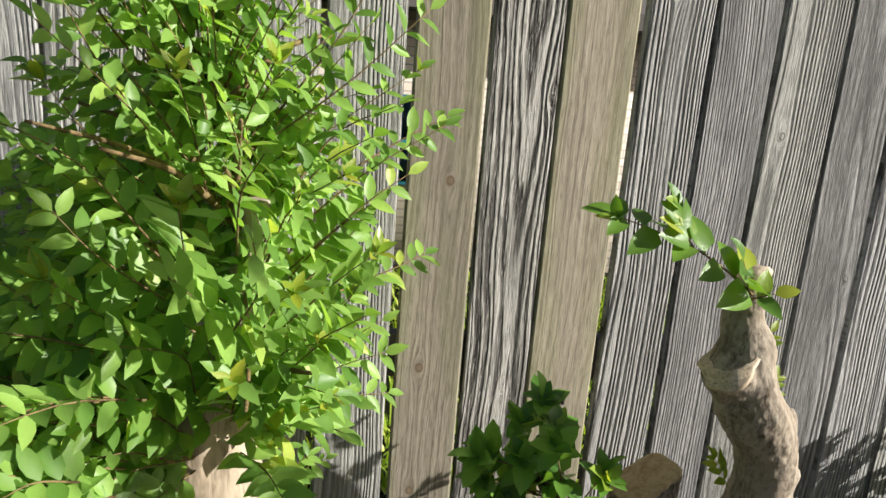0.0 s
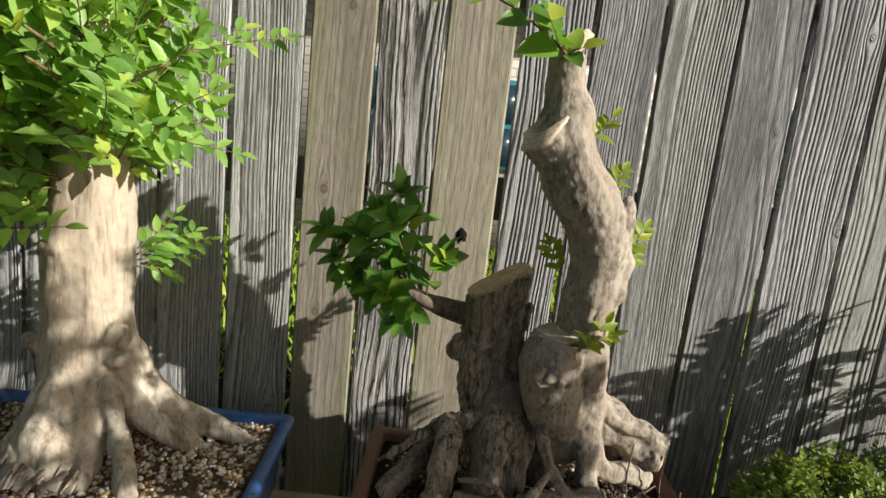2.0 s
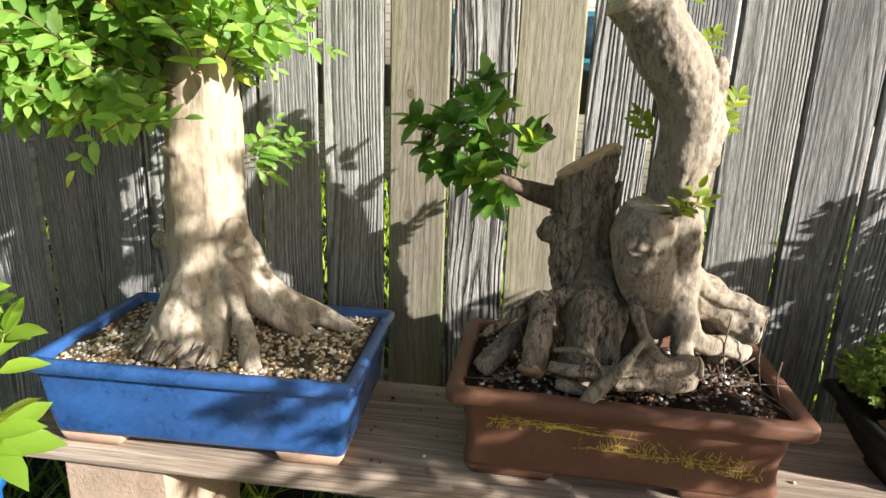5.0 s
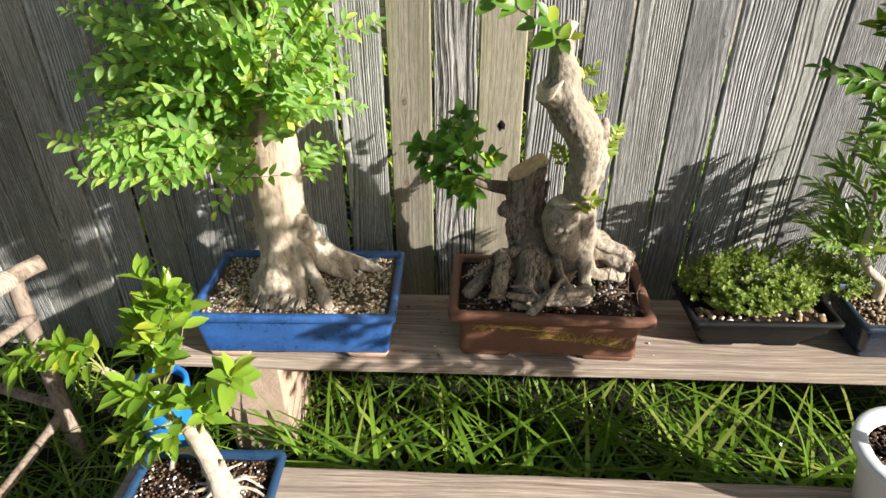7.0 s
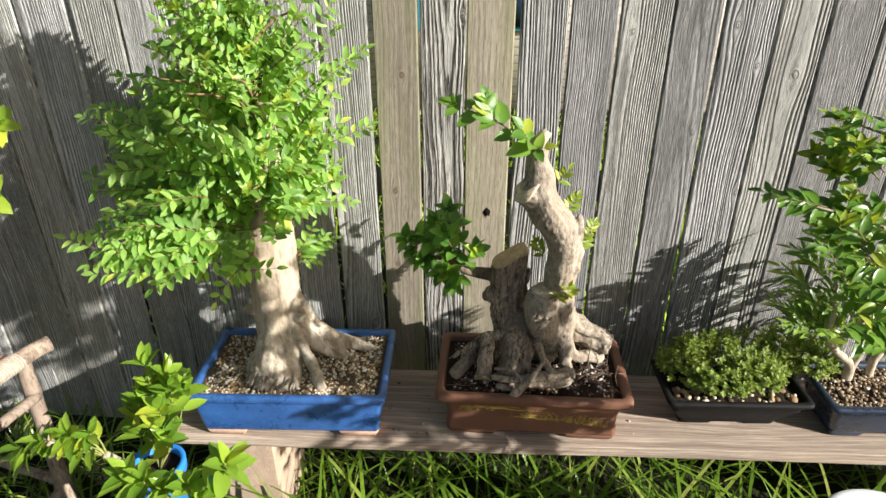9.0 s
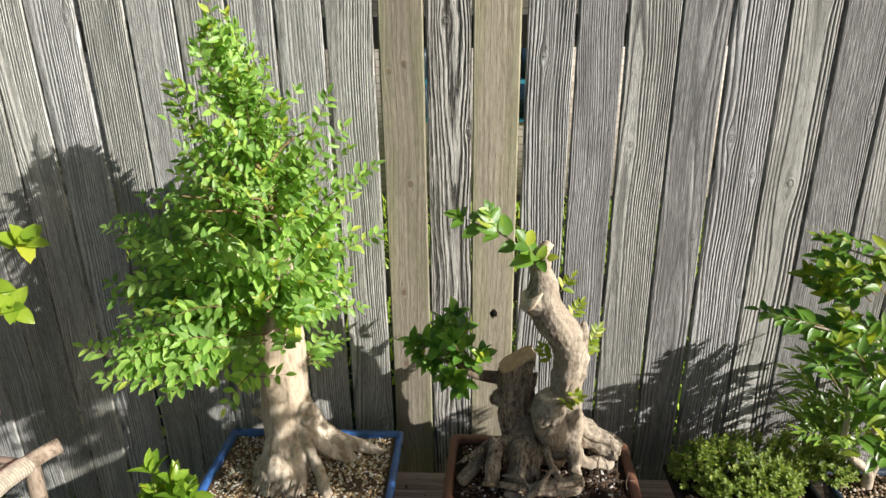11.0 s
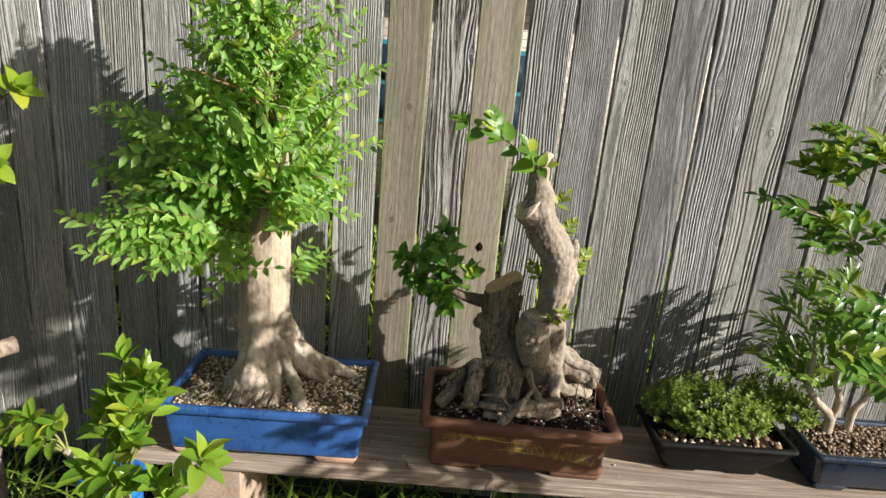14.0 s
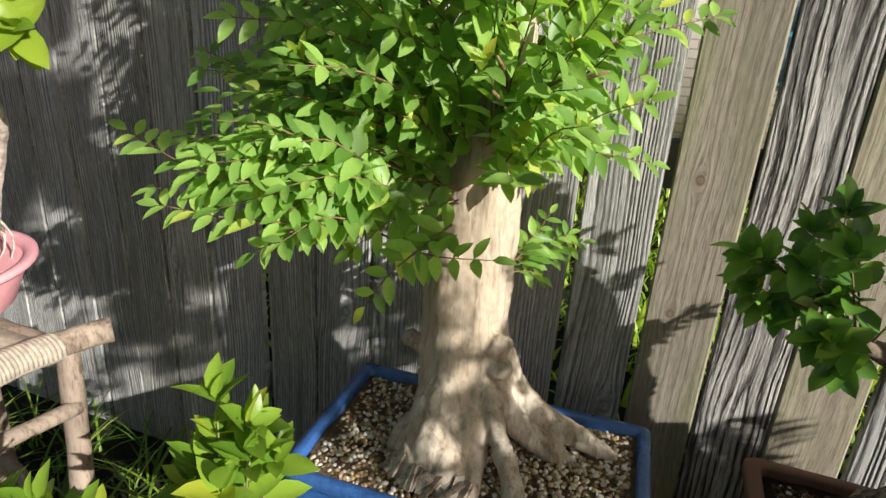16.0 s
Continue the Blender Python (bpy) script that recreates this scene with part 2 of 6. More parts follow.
def bark(name, dark, light, scale=30.0, stretch=0.35, strength=0.7, dist=0.004, patch=None, crack=0.0):
    n = Nodes(name, 0.8, 0.2)
    p = n.scaled(n.co, (1.0, 1.0, stretch))
    big = n.noise(p, scale * 0.25, 4.0, 0.6, 0.6)
    fine = n.noise(p, scale * 4.0, 5.0, 0.7, 0.4)
    mid = n.noise(p, scale, 4.0, 0.65, 0.6)
    f = n.math("ADD", n.math("MULTIPLY", mid, 0.6), n.math("MULTIPLY", fine, 0.4))
    colour = n.ramp(f, [(0.39, dark), (0.56, light)])
    if patch:
        colour = n.mix(n.ramp(big, [(0.45, 0.0), (0.58, 0.8)]), colour, patch)
        colour = n.mix(n.ramp(fine, [(0.3, 0.6), (0.48, 0.0)]), colour, tuple(c * 0.5 for c in dark))
    if crack:
        warped = n.put("ShaderNodeVectorMath", operation="ADD", i0=n.scaled(n.co, (1.0, 1.0, 0.16)), i1=n.scaled(n.put("ShaderNodeTexNoise", 1, Vector=n.co, Scale=28.0), (0.02, 0.02, 0.02)))
        cell = n.put("ShaderNodeTexVoronoi", feature="DISTANCE_TO_EDGE", Vector=warped, Scale=52.0)
        gap = n.ramp(cell, [(0.0, 0.0), (0.12, 1.0)])
        colour = n.mix(n.math("MULTIPLY", n.math("SUBTRACT", 1.0, gap), crack), colour, tuple(c * 0.35 for c in dark))
        f = n.math("ADD", n.math("MULTIPLY", f, 0.6), n.math("MULTIPLY", gap, 0.4 * crack))
    return n.done(colour, f, strength, dist)


MYRTLE_BARK = bark("smooth_peeling_bark", (0.235, 0.18, 0.125), (0.54, 0.475, 0.385), 20.0, 0.12, 0.8, 0.005, (0.49, 0.39, 0.28), 0.12)
ROUGH_BARK = bark("rough_grey_bark", (0.06, 0.042, 0.028), (0.46, 0.365, 0.265), 46.0, 0.25, 1.0, 0.011, (0.35, 0.265, 0.185), 0.45)
ROOT_BARK = bark("smooth_root_bark", (0.06, 0.042, 0.029), (0.4, 0.33, 0.25), 70.0, 0.3, 1.0, 0.006, (0.26, 0.2, 0.143), 0.12)
TRUNK_BARK = bark("grey_brown_bark", (0.17, 0.132, 0.096), (0.43, 0.365, 0.285), 40.0, 0.45, 1.0, 0.005, (0.33, 0.27, 0.2), 0.1)
PALE_BARK = bark("pale_smooth_bark", (0.3, 0.24, 0.175), (0.53, 0.455, 0.36), 40.0, 0.5, 0.5, 0.003)
# bark darkened to hold the shade on the side branch; rootlets share it
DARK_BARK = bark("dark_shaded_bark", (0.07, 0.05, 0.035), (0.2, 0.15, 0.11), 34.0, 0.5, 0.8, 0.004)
ROOTY_BARK = bark("pale_grey_root_bark", (0.26, 0.205, 0.17), (0.58, 0.5, 0.43), 45.0, 0.4, 0.7, 0.003)
STICK_WOOD = bark("barked_pole_wood", (0.15, 0.105, 0.075), (0.36, 0.285, 0.215), 26.0, 0.25, 0.7, 0.003, (0.27, 0.21, 0.165))
CUT_WOOD = bark("sawn_cut_wood", (0.42, 0.28, 0.14), (0.62, 0.46, 0.27), 45.0, 1.0, 0.5, 0.002)
PALE_CUT = bark("callused_pale_wood", (0.46, 0.35, 0.23), (0.72, 0.6, 0.45), 50.0, 1.0, 0.6, 0.003, (0.42, 0.32, 0.22))
SHRED_BARK = bark("pale_shredded_bark", (0.2, 0.14, 0.09), (0.6, 0.52, 0.43), 60.0, 0.3, 0.8, 0.002)
TWIG = bark("twig_bark", (0.1, 0.065, 0.03), (0.24, 0.17, 0.08), 60.0, 1.0, 0.3, 0.001)
GREEN_TWIG = bark("green_shoot", (0.16, 0.2, 0.05), (0.3, 0.3, 0.1), 60.0, 1.0, 0.3, 0.001)


def leaf_stuff(name, dark, light, young, rough=0.42, lit=0.35, share=0.86, per_object=False):
    """Leaf blade: colour varies leaf by leaf, light shines through it."""
    n = Nodes(name, rough, 0.5)
    r = n.random() if per_object else n.island()
    base = n.ramp(r, [(0.0, dark), (share, light), (1.0, young)])
    fleck = n.noise(n.co, 55.0, 3.0)
    colour = n.mix(n.ramp(fleck, [(0.35, 0.0), (0.8, 0.35)]), base, tuple(c * 0.72 for c in dark))
    n.done(colour, fleck, 0.25, 0.0015)
    shine = n.t.nodes.new("ShaderNodeBsdfTranslucent")
    n.t.links.new(n.mix(1.0, colour, (1.25, 1.3, 0.55), "MULTIPLY"), shine.inputs["Color"])
    both = n.t.nodes.new("ShaderNodeMixShader")
    both.inputs[0].default_value = lit
    n.t.links.new(n.b.outputs[0], both.inputs[1])
    n.t.links.new(shine.outputs[0], both.inputs[2])
    n.t.links.new(both.outputs[0], n.out.inputs["Surface"])
    return n.mat


def leaf_pair(name, *args, **kw):
    return leaf_stuff(name, *args, **kw), leaf_stuff(name + "_single", *args, per_object=True, **kw)


MYRTLE_LEAF = leaf_pair("fresh_green_leaf", (0.15, 0.3, 0.055), (0.43, 0.66, 0.15), (0.64, 0.72, 0.14), lit=0.5, share=0.92)
GLOSSY_LEAF = leaf_pair("glossy_dark_leaf", (0.08, 0.2, 0.035), (0.23, 0.43, 0.07), (0.42, 0.52, 0.07), rough=0.2, lit=0.36)
BRIGHT_LEAF = leaf_pair("glossy_bright_leaf", (0.12, 0.24, 0.025), (0.31, 0.46, 0.055), (0.54, 0.55, 0.06), rough=0.18, lit=0.42)
MID_LEAF = leaf_pair("glossy_mid_leaf", (0.09, 0.2, 0.03), (0.2, 0.36, 0.05), (0.46, 0.5, 0.06), rough=0.28, lit=0.35)
LIME_LEAF = leaf_pair("yellow_green_leaf", (0.2, 0.3, 0.03), (0.36, 0.42, 0.04), (0.5, 0.5, 0.06), rough=0.35, lit=0.4)
WILLOW_LEAF = leaf_pair("narrow_green_leaf", (0.1, 0.2, 0.03), (0.26, 0.4, 0.06), (0.5, 0.54, 0.1), rough=0.35, lit=0.35)
SUNNY_LEAF = leaf_pair("sunny_yellow_green_leaf", (0.17, 0.3, 0.03), (0.38, 0.48, 0.05), (0.58, 0.58, 0.07), rough=0.22, lit=0.42)
BOX_LEAF = leaf_stuff("small_box_leaf", (0.13, 0.2, 0.035), (0.3, 0.39, 0.075), (0.52, 0.54, 0.13), rough=0.6, lit=0.4)
LAWN_LEAF = leaf_stuff("lawn_blade", (0.2, 0.34, 0.03), (0.42, 0.56, 0.05), (0.6, 0.64, 0.1), lit=0.4)
GRASS_LEAF = leaf_stuff("grass_blade", (0.07, 0.15, 0.015), (0.24, 0.38, 0.045), (0.54, 0.57, 0.15), rough=0.22, lit=0.42, share=0.88)


def plain(name, colour, rough=0.5, spec=0.4, vary=0.15, scale=25.0, bump=0.3, dist=0.001, coat=0.0):
    n = Nodes(name, rough, spec)
    f = n.noise(n.co, scale, 5.0, 0.6)
    g = n.noise(n.co, scale * 8.0, 4.0, 0.6)
    col = n.ramp(n.math("ADD", n.math("MULTIPLY", f, 0.7), n.math("MULTIPLY", g, 0.3)), [(0.3, tuple(c * (1 - vary) for c in colour)), (0.7, tuple(min(1, c * (1 + vary)) for c in colour))])
    n.b.inputs["Coat Weight"].default_value = coat
    n.b.inputs["Coat Roughness"].default_value = 0.12
    rg = n.ramp(f, [(0.3, max(0.05, rough - 0.1)), (0.7, min(1.0, rough + 0.12))])
    return n.done(col, g, bump, dist, rg)


BLUE_GLAZE = plain("blue_glaze", (0.036, 0.108, 0.31), 0.3, 0.5, 0.4, 14.0, 0.3, 0.0012, 0.5)
RAW_CLAY = plain("raw_clay", (0.5, 0.33, 0.24), 0.85, 0.2, 0.2, 30.0)
BROWN_CLAY = plain("unglazed_brown_clay", (0.165, 0.077, 0.047), 0.55, 0.35, 0.2, 18.0, 0.3)
GILT = plain("gilt_lines", (0.52, 0.38, 0.07), 0.5, 0.5, 0.25, 60.0)
BLACK_CLAY = plain("dusty_black_plastic", (0.012, 0.012, 0.012), 0.6, 0.12, 0.5, 22.0)
DARK_GLAZE = plain("dark_blue_glaze", (0.018, 0.03, 0.055), 0.3, 0.5, 0.3, 18.0, 0.2, 0.001, 0.3)
STEEL_BLUE = plain("steel_blue_glaze", (0.022, 0.06, 0.13), 0.35, 0.5, 0.3, 16.0, 0.2, 0.001, 0.2)
SKY_PLASTIC = plain("bright_blue_plastic", (0.02, 0.2, 0.62), 0.4, 0.4, 0.1)
WHITE_PLASTIC = plain("white_plastic", (0.75, 0.76, 0.75), 0.45, 0.4, 0.05, 12.0, 0.1)
PINK_PLASTIC = plain("faded_pink_plastic", (0.74, 0.35, 0.38), 0.5, 0.4, 0.12, 9.0, 0.15)
CONCRETE = plain("tan_concrete_block", (0.45, 0.33, 0.24), 0.9, 0.2, 0.2, 14.0, 0.6, 0.004)
RUSH = plain("woven_rush", (0.4, 0.34, 0.27), 0.85, 0.2, 0.4, 70.0, 0.6, 0.002)
SOIL = plain("dark_potting_soil", (0.035, 0.024, 0.018), 0.95, 0.1, 0.6, 90.0, 1.0, 0.006)
GRIT_SOIL = plain("gritty_soil", (0.16, 0.11, 0.07), 0.95, 0.1, 0.5, 90.0, 1.0, 0.006)
def brick_wall(name, pale, dark, mortar):
    n = Nodes(name, 0.9, 0.2)
    sep = n.t.nodes.new("ShaderNodeSeparateXYZ")
    n.t.links.new(n.co, sep.inputs[0])
    v = n.put("ShaderNodeCombineXYZ", X=sep.outputs[0], Y=sep.outputs[2], Z=0.0)
    b = n.t.nodes.new("ShaderNodeTexBrick")
    n.t.links.new(v, b.inputs["Vector"])
    for key, val in (("Color1", (*pale, 1)), ("Color2", (*dark, 1)), ("Mortar", (*mortar, 1)), ("Scale", 1.0), ("Mortar Size", 0.008), ("Brick Width", 0.23), ("Row Height", 0.085)):
        b.inputs[key].default_value = val
    f = n.noise(n.co, 14.0, 4.0)
    return n.done(n.mix(n.ramp(f, [(0.4, 0.0), (0.75, 0.35)]), b.outputs[0], dark), n.math("MULTIPLY", b.outputs[1], -1.0), 0.6, 0.006)


BRICK = brick_wall("pale_brick", (0.8, 0.72, 0.62), (0.66, 0.56, 0.46), (0.42, 0.37, 0.32))
TEAL = plain("teal_paint", (0.03, 0.2, 0.26), 0.5, 0.4, 0.3, 2.0)
ROOF = plain("roof_shingle", (0.12, 0.11, 0.1), 0.9, 0.2, 0.2, 3.0)
RIM_DIRT = plain("fence_rail_wood", (0.2, 0.17, 0.14), 0.9, 0.2, 0.3, 12.0)


def pebbles(name, stops):
    n = Nodes(name, 0.75, 0.3)
    n_col = n.ramp(n.island(), stops)
    f = n.noise(n.co, 240.0, 3.0)
    return n.done(n.mix(n.ramp(f, [(0.35, 0.0), (0.75, 0.4)]), n_col, (0.2, 0.13, 0.08)), f, 0.5, 0.001)


PEBBLE_LIGHT = pebbles("mixed_grit", [(0.0, (0.07, 0.042, 0.024)), (0.22, (0.26, 0.155, 0.07)), (0.5, (0.46, 0.33, 0.17)), (0.75, (0.64, 0.53, 0.37)), (1.0, (0.82, 0.78, 0.7))])
PEBBLE_TAN = pebbles("tan_grit", [(0.0, (0.05, 0.032, 0.02)), (0.35, (0.17, 0.11, 0.062)), (0.65, (0.3, 0.215, 0.135)), (0.9, (0.42, 0.33, 0.235)), (1.0, (0.6, 0.54, 0.46))])
PEBBLE_DARK = pebbles("dark_bark_grit", [(0.0, (0.02, 0.013, 0.01)), (0.5, (0.07, 0.035, 0.022)), (0.8, (0.17, 0.085, 0.05)), (1.0, (0.3, 0.19, 0.12))])
PERLITE = pebbles("white_perlite", [(0.0, (0.6, 0.58, 0.54)), (1.0, (0.85, 0.84, 0.8))])

GROUND = Nodes("lawn_ground", 0.95, 0.1)
GROUND = GROUND.done(GROUND.ramp(GROUND.noise(GROUND.co, 3.0, 6.0, 0.7), [(0.38, (0.016, 0.014, 0.01)), (0.56, (0.022, 0.026, 0.011)), (0.75, (0.045, 0.07, 0.018))]), GROUND.noise(GROUND.co, 60.0, 4.0), 1.0, 0.02)

# ---- mesh helpers ----


def thing(name, label, category, group="", at=(0, 0, 0), turn=0.0):
    ob = tagged(new(name), label, category, group)
    ob.matrix_world = pose(*at, 0, 0, turn)
    ob.empty_display_size = 0.05
    return ob


def mesh_of(name, bm, material, smooth=True):
    me = bpy.data.meshes.new(name)
    bm.normal_update()
    bm.to_mesh(me)
    bm.free()
    for m in material if isinstance(material, (list, tuple)) else [material]:
        me.materials.append(m)
    if smooth:
        me.shade_smooth()
    return me


def part(name, bm, material, parent=None, label="", smooth=True, m=None):
    ob = new(name, mesh_of(name, bm, material, smooth))
    ob.parent = parent
    if m is not None:
        ob.matrix_basis = m
    return tagged(ob, label) if label else ob


def raw(name, verts, faces, material, parent=None, label="", smooth=False, kind=""):
    me = bpy.data.meshes.new(name)
    me.from_pydata(verts, [], faces)
    me.materials.append(material)
    if smooth:
        me.shade_smooth()
    ob = new(name, me)
    ob.parent = parent
    return tagged(ob, label, kind=kind)


def box(bm, lo, hi, bevel=0.0, m=None):
    made = bmesh.ops.create_cube(bm, size=1.0)["verts"]
    for v in made:
        v.co = Vector([lo[i] + (v.co[i] + 0.5) * (hi[i] - lo[i]) for i in range(3)])
    if bevel:
        edges = {e for v in made for e in v.link_edges}
        made = bmesh.ops.bevel(bm, geom=list(edges), offset=bevel, segments=2, affect="EDGES", profile=0.6)["verts"]
    if m is not None:
        bmesh.ops.transform(bm, matrix=m, verts=made)
    return bm


def spline(points, n):
    """n points along a smooth curve through the given points (tuples of any length)."""
    p = np.array(points, float)
    p = np.vstack([2 * p[0] - p[1], p, 2 * p[-1] - p[-2]])
    out = []
    for s in np.linspace(0, len(p) - 3 - 1e-6, n):
        i, t = int(s), s - int(s)
        a, b, c, d = p[i:i + 4]
        out.append(0.5 * (2 * b + (c - a) * t + (2 * a - 5 * b + 4 * c - d) * t * t + (3 * b - a - 3 * c + d) * t ** 3))
    return np.array(out)


def tube(bm, points, seg=10, rings=None, rough=0.0, scale=14.0, flute=0.0, flutes=5, seed=0.0):
    """A closed, uneven tube along points (x, y, z, radius)."""
    p = spline(points, rings or max(4, 5 * len(points)))
    side, loops = None, []
    for i, q in enumerate(p):
        c = Vector(q[:3])
        way = Vector(p[min(i + 1, len(p) - 1)][:3] - p[max(i - 1, 0)][:3]).normalized()
        if side is None:
            side = way.orthogonal().normalized()
        side = (side - way * side.dot(way)).normalized()
        up = way.cross(side)
        ring = []
        for k in range(seg):
            a = 2 * math.pi * k / seg
            d = side * math.cos(a) + up * math.sin(a)
            r = max(q[3], 0.0006)
            if rough or flute:
                r *= 1 + rough * noise.noise((c + d * r) * scale + Vector((seed, 0, 0))) * 1.6 + flute * math.sin(flutes * a + 3 * seed + 2 * noise.noise(c * 6))
            ring.append(bm.verts.new(c + d * r))
        loops.append(ring)
    for a, b in zip(loops, loops[1:]):
        for k in range(seg):
            bm.faces.new((a[k], a[(k + 1) % seg], b[(k + 1) % seg], b[k]))
    bm.faces.new(loops[0][::-1])
    bm.faces.new(loops[-1])
    return bm


def disc(bm, at, normal, r, thick=0.004, seg=16, squash=1.0, rough=0.12):
    """A thin, slightly domed and uneven disc."""
    q = Vector(normal).normalized().to_track_quat("Z", "Y").to_matrix()
    lo, hi = [], []
    for k in range(seg):
        a = 2 * math.pi * k / seg
        rr = r * (1 + rough * noise.noise(Vector((math.cos(a) * 2, math.sin(a) * 2, at[0] * 31))))
        d = Vector((math.cos(a) * rr, math.sin(a) * rr * squash, 0))
        lo.append(bm.verts.new(Vector(at) + q @ (d - Vector((0, 0, thick)))))
        hi.append(bm.verts.new(Vector(at) + q @ (d * 0.94 + Vector((0, 0, thick * 0.4)))))
    mid = bm.verts.new(Vector(at) + q @ Vector((0, 0, thick * 0.9)))
    for k in range(seg):
        j = (k + 1) % seg
        bm.faces.new((lo[k], lo[j], hi[j], hi[k]))
        bm.faces.new((hi[k], hi[j], mid))
    bm.faces.new(lo[::-1])
    return bm


def rounded(hx, hy, r, n=5):
    out = []
    for cx, cy, a0 in ((hx - r, hy - r, 0), (-hx + r, hy - r, 90), (-hx + r, -hy + r, 180), (hx - r, -hy + r, 270)):
        for k in range(n + 1):
            a = radians(a0 + 90 * k / n)
            out.append((cx + r * math.cos(a), cy + r * math.sin(a)))
    return out


def loft(bm, levels, closed_top=False, closed_bottom=True, wob=0.0):
    """Levels (half x, half y, corner radius, z), joined into one skin."""
    loops = []
    for hx, hy, r, z in levels:
        loops.append([bm.verts.new((x * (1 + wob * noise.noise(Vector((x * 4, y * 4, z * 3)))), y, z + wob * 0.02 * noise.noise(Vector((x * 7, y * 7, 2))))) for x, y in rounded(hx, hy, r)])
    for a, b in zip(loops, loops[1:]):
        for k in range(len(a)):
            j = (k + 1) % len(a)
            bm.faces.new((a[k], a[j], b[j], b[k]))
    if closed_bottom:
        bm.faces.new(loops[0][::-1])
    if closed_top:
        bm.faces.new(loops[-1])
    return bm


def lathe(bm, profile, seg=40, at=(0, 0, 0)):
    loops = []
    for r, z in profile:
        loops.append([bm.verts.new((at[0] + r * math.cos(2 * math.pi * k / seg), at[1] + r * math.sin(2 * math.pi * k / seg), at[2] + z)) for k in range(seg)])
    for a, b in zip(loops, loops[1:]):
        for k in range(seg):
            j = (k + 1) % seg
            bm.faces.new((a[k], a[j], b[j], b[k]))
    bm.faces.new(loops[0][::-1])
    return bm


def merged(ob, size=0.004, rounds=2, coarse=0.0, fine=0.0):
    """Melts overlapping tubes into one skin and roughens it at two scales."""
    a = ob.modifiers.new("melt", "REMESH")
    a.mode, a.voxel_size, a.use_smooth_shade = "VOXEL", size, True
    b = ob.modifiers.new("ease", "SMOOTH")
    b.factor, b.iterations = 0.5, rounds
    for key, grain, much in (("coarse", 0.045, coarse), ("fine", 0.012, fine)):
        if much:
            tex = bpy.data.textures.new("bark_" + key, "CLOUDS")
            tex.noise_scale, tex.noise_depth = grain, 3
            d = ob.modifiers.new(key, "DISPLACE")
            d.texture, d.strength, d.mid_level, d.texture_coords = tex, much, 0.5, "LOCAL"
    return ob


# ---- foliage ----


def leaf_shape(width=0.5, fold=0.12, droop=0.12, point=0.5, n=4):
    """A leaf of length 1 along +x, folded along the midrib, tip drooping: vertices and faces."""
    verts, faces = [(0, 0, 0)], []
    for i in range(1, n + 1):
        t = i / n
        if i == n:
            verts.append((1, 0, -droop))
            break
        w = width * 0.5 * math.sin(math.pi * t ** (0.85 if point > 0.4 else 0.7)) ** (0.8 if point > 0.4 else 0.6)
        z = -droop * t * t
        verts += [(t, 0, z), (t, w, z + fold * w * 2), (t, -w, z + fold * w * 2)]
    rows = [(0, 0, 0)] + [(1 + 3 * i, 2 + 3 * i, 3 + 3 * i) for i in range(n - 1)] + [(len(verts) - 1,) * 3]
    for a, b in zip(rows, rows[1:]):
        for s in (1, 2):
            f = [a[0], b[0], b[s], a[s]] if s == 2 else [a[0], a[s], b[s], b[0]]
            f = list(dict.fromkeys(f))
            if len(f) > 2:
                faces.append(tuple(f))
    return verts, faces


LEAF_OVAL = leaf_shape(0.43, 0.18, 0.16)
LEAF_BROAD = leaf_shape(0.47, 0.2, 0.22, 0.45)
LEAF_ROUND = leaf_shape(0.6, 0.18, 0.2, 0.35)
LEAF_NARROW = leaf_shape(0.2, 0.1, 0.2)
LEAF_TINY = leaf_shape(0.6, 0.1, 0.05, 0.3, 3)


LIGHT_UP = (0.35, -0.6, 0.75)


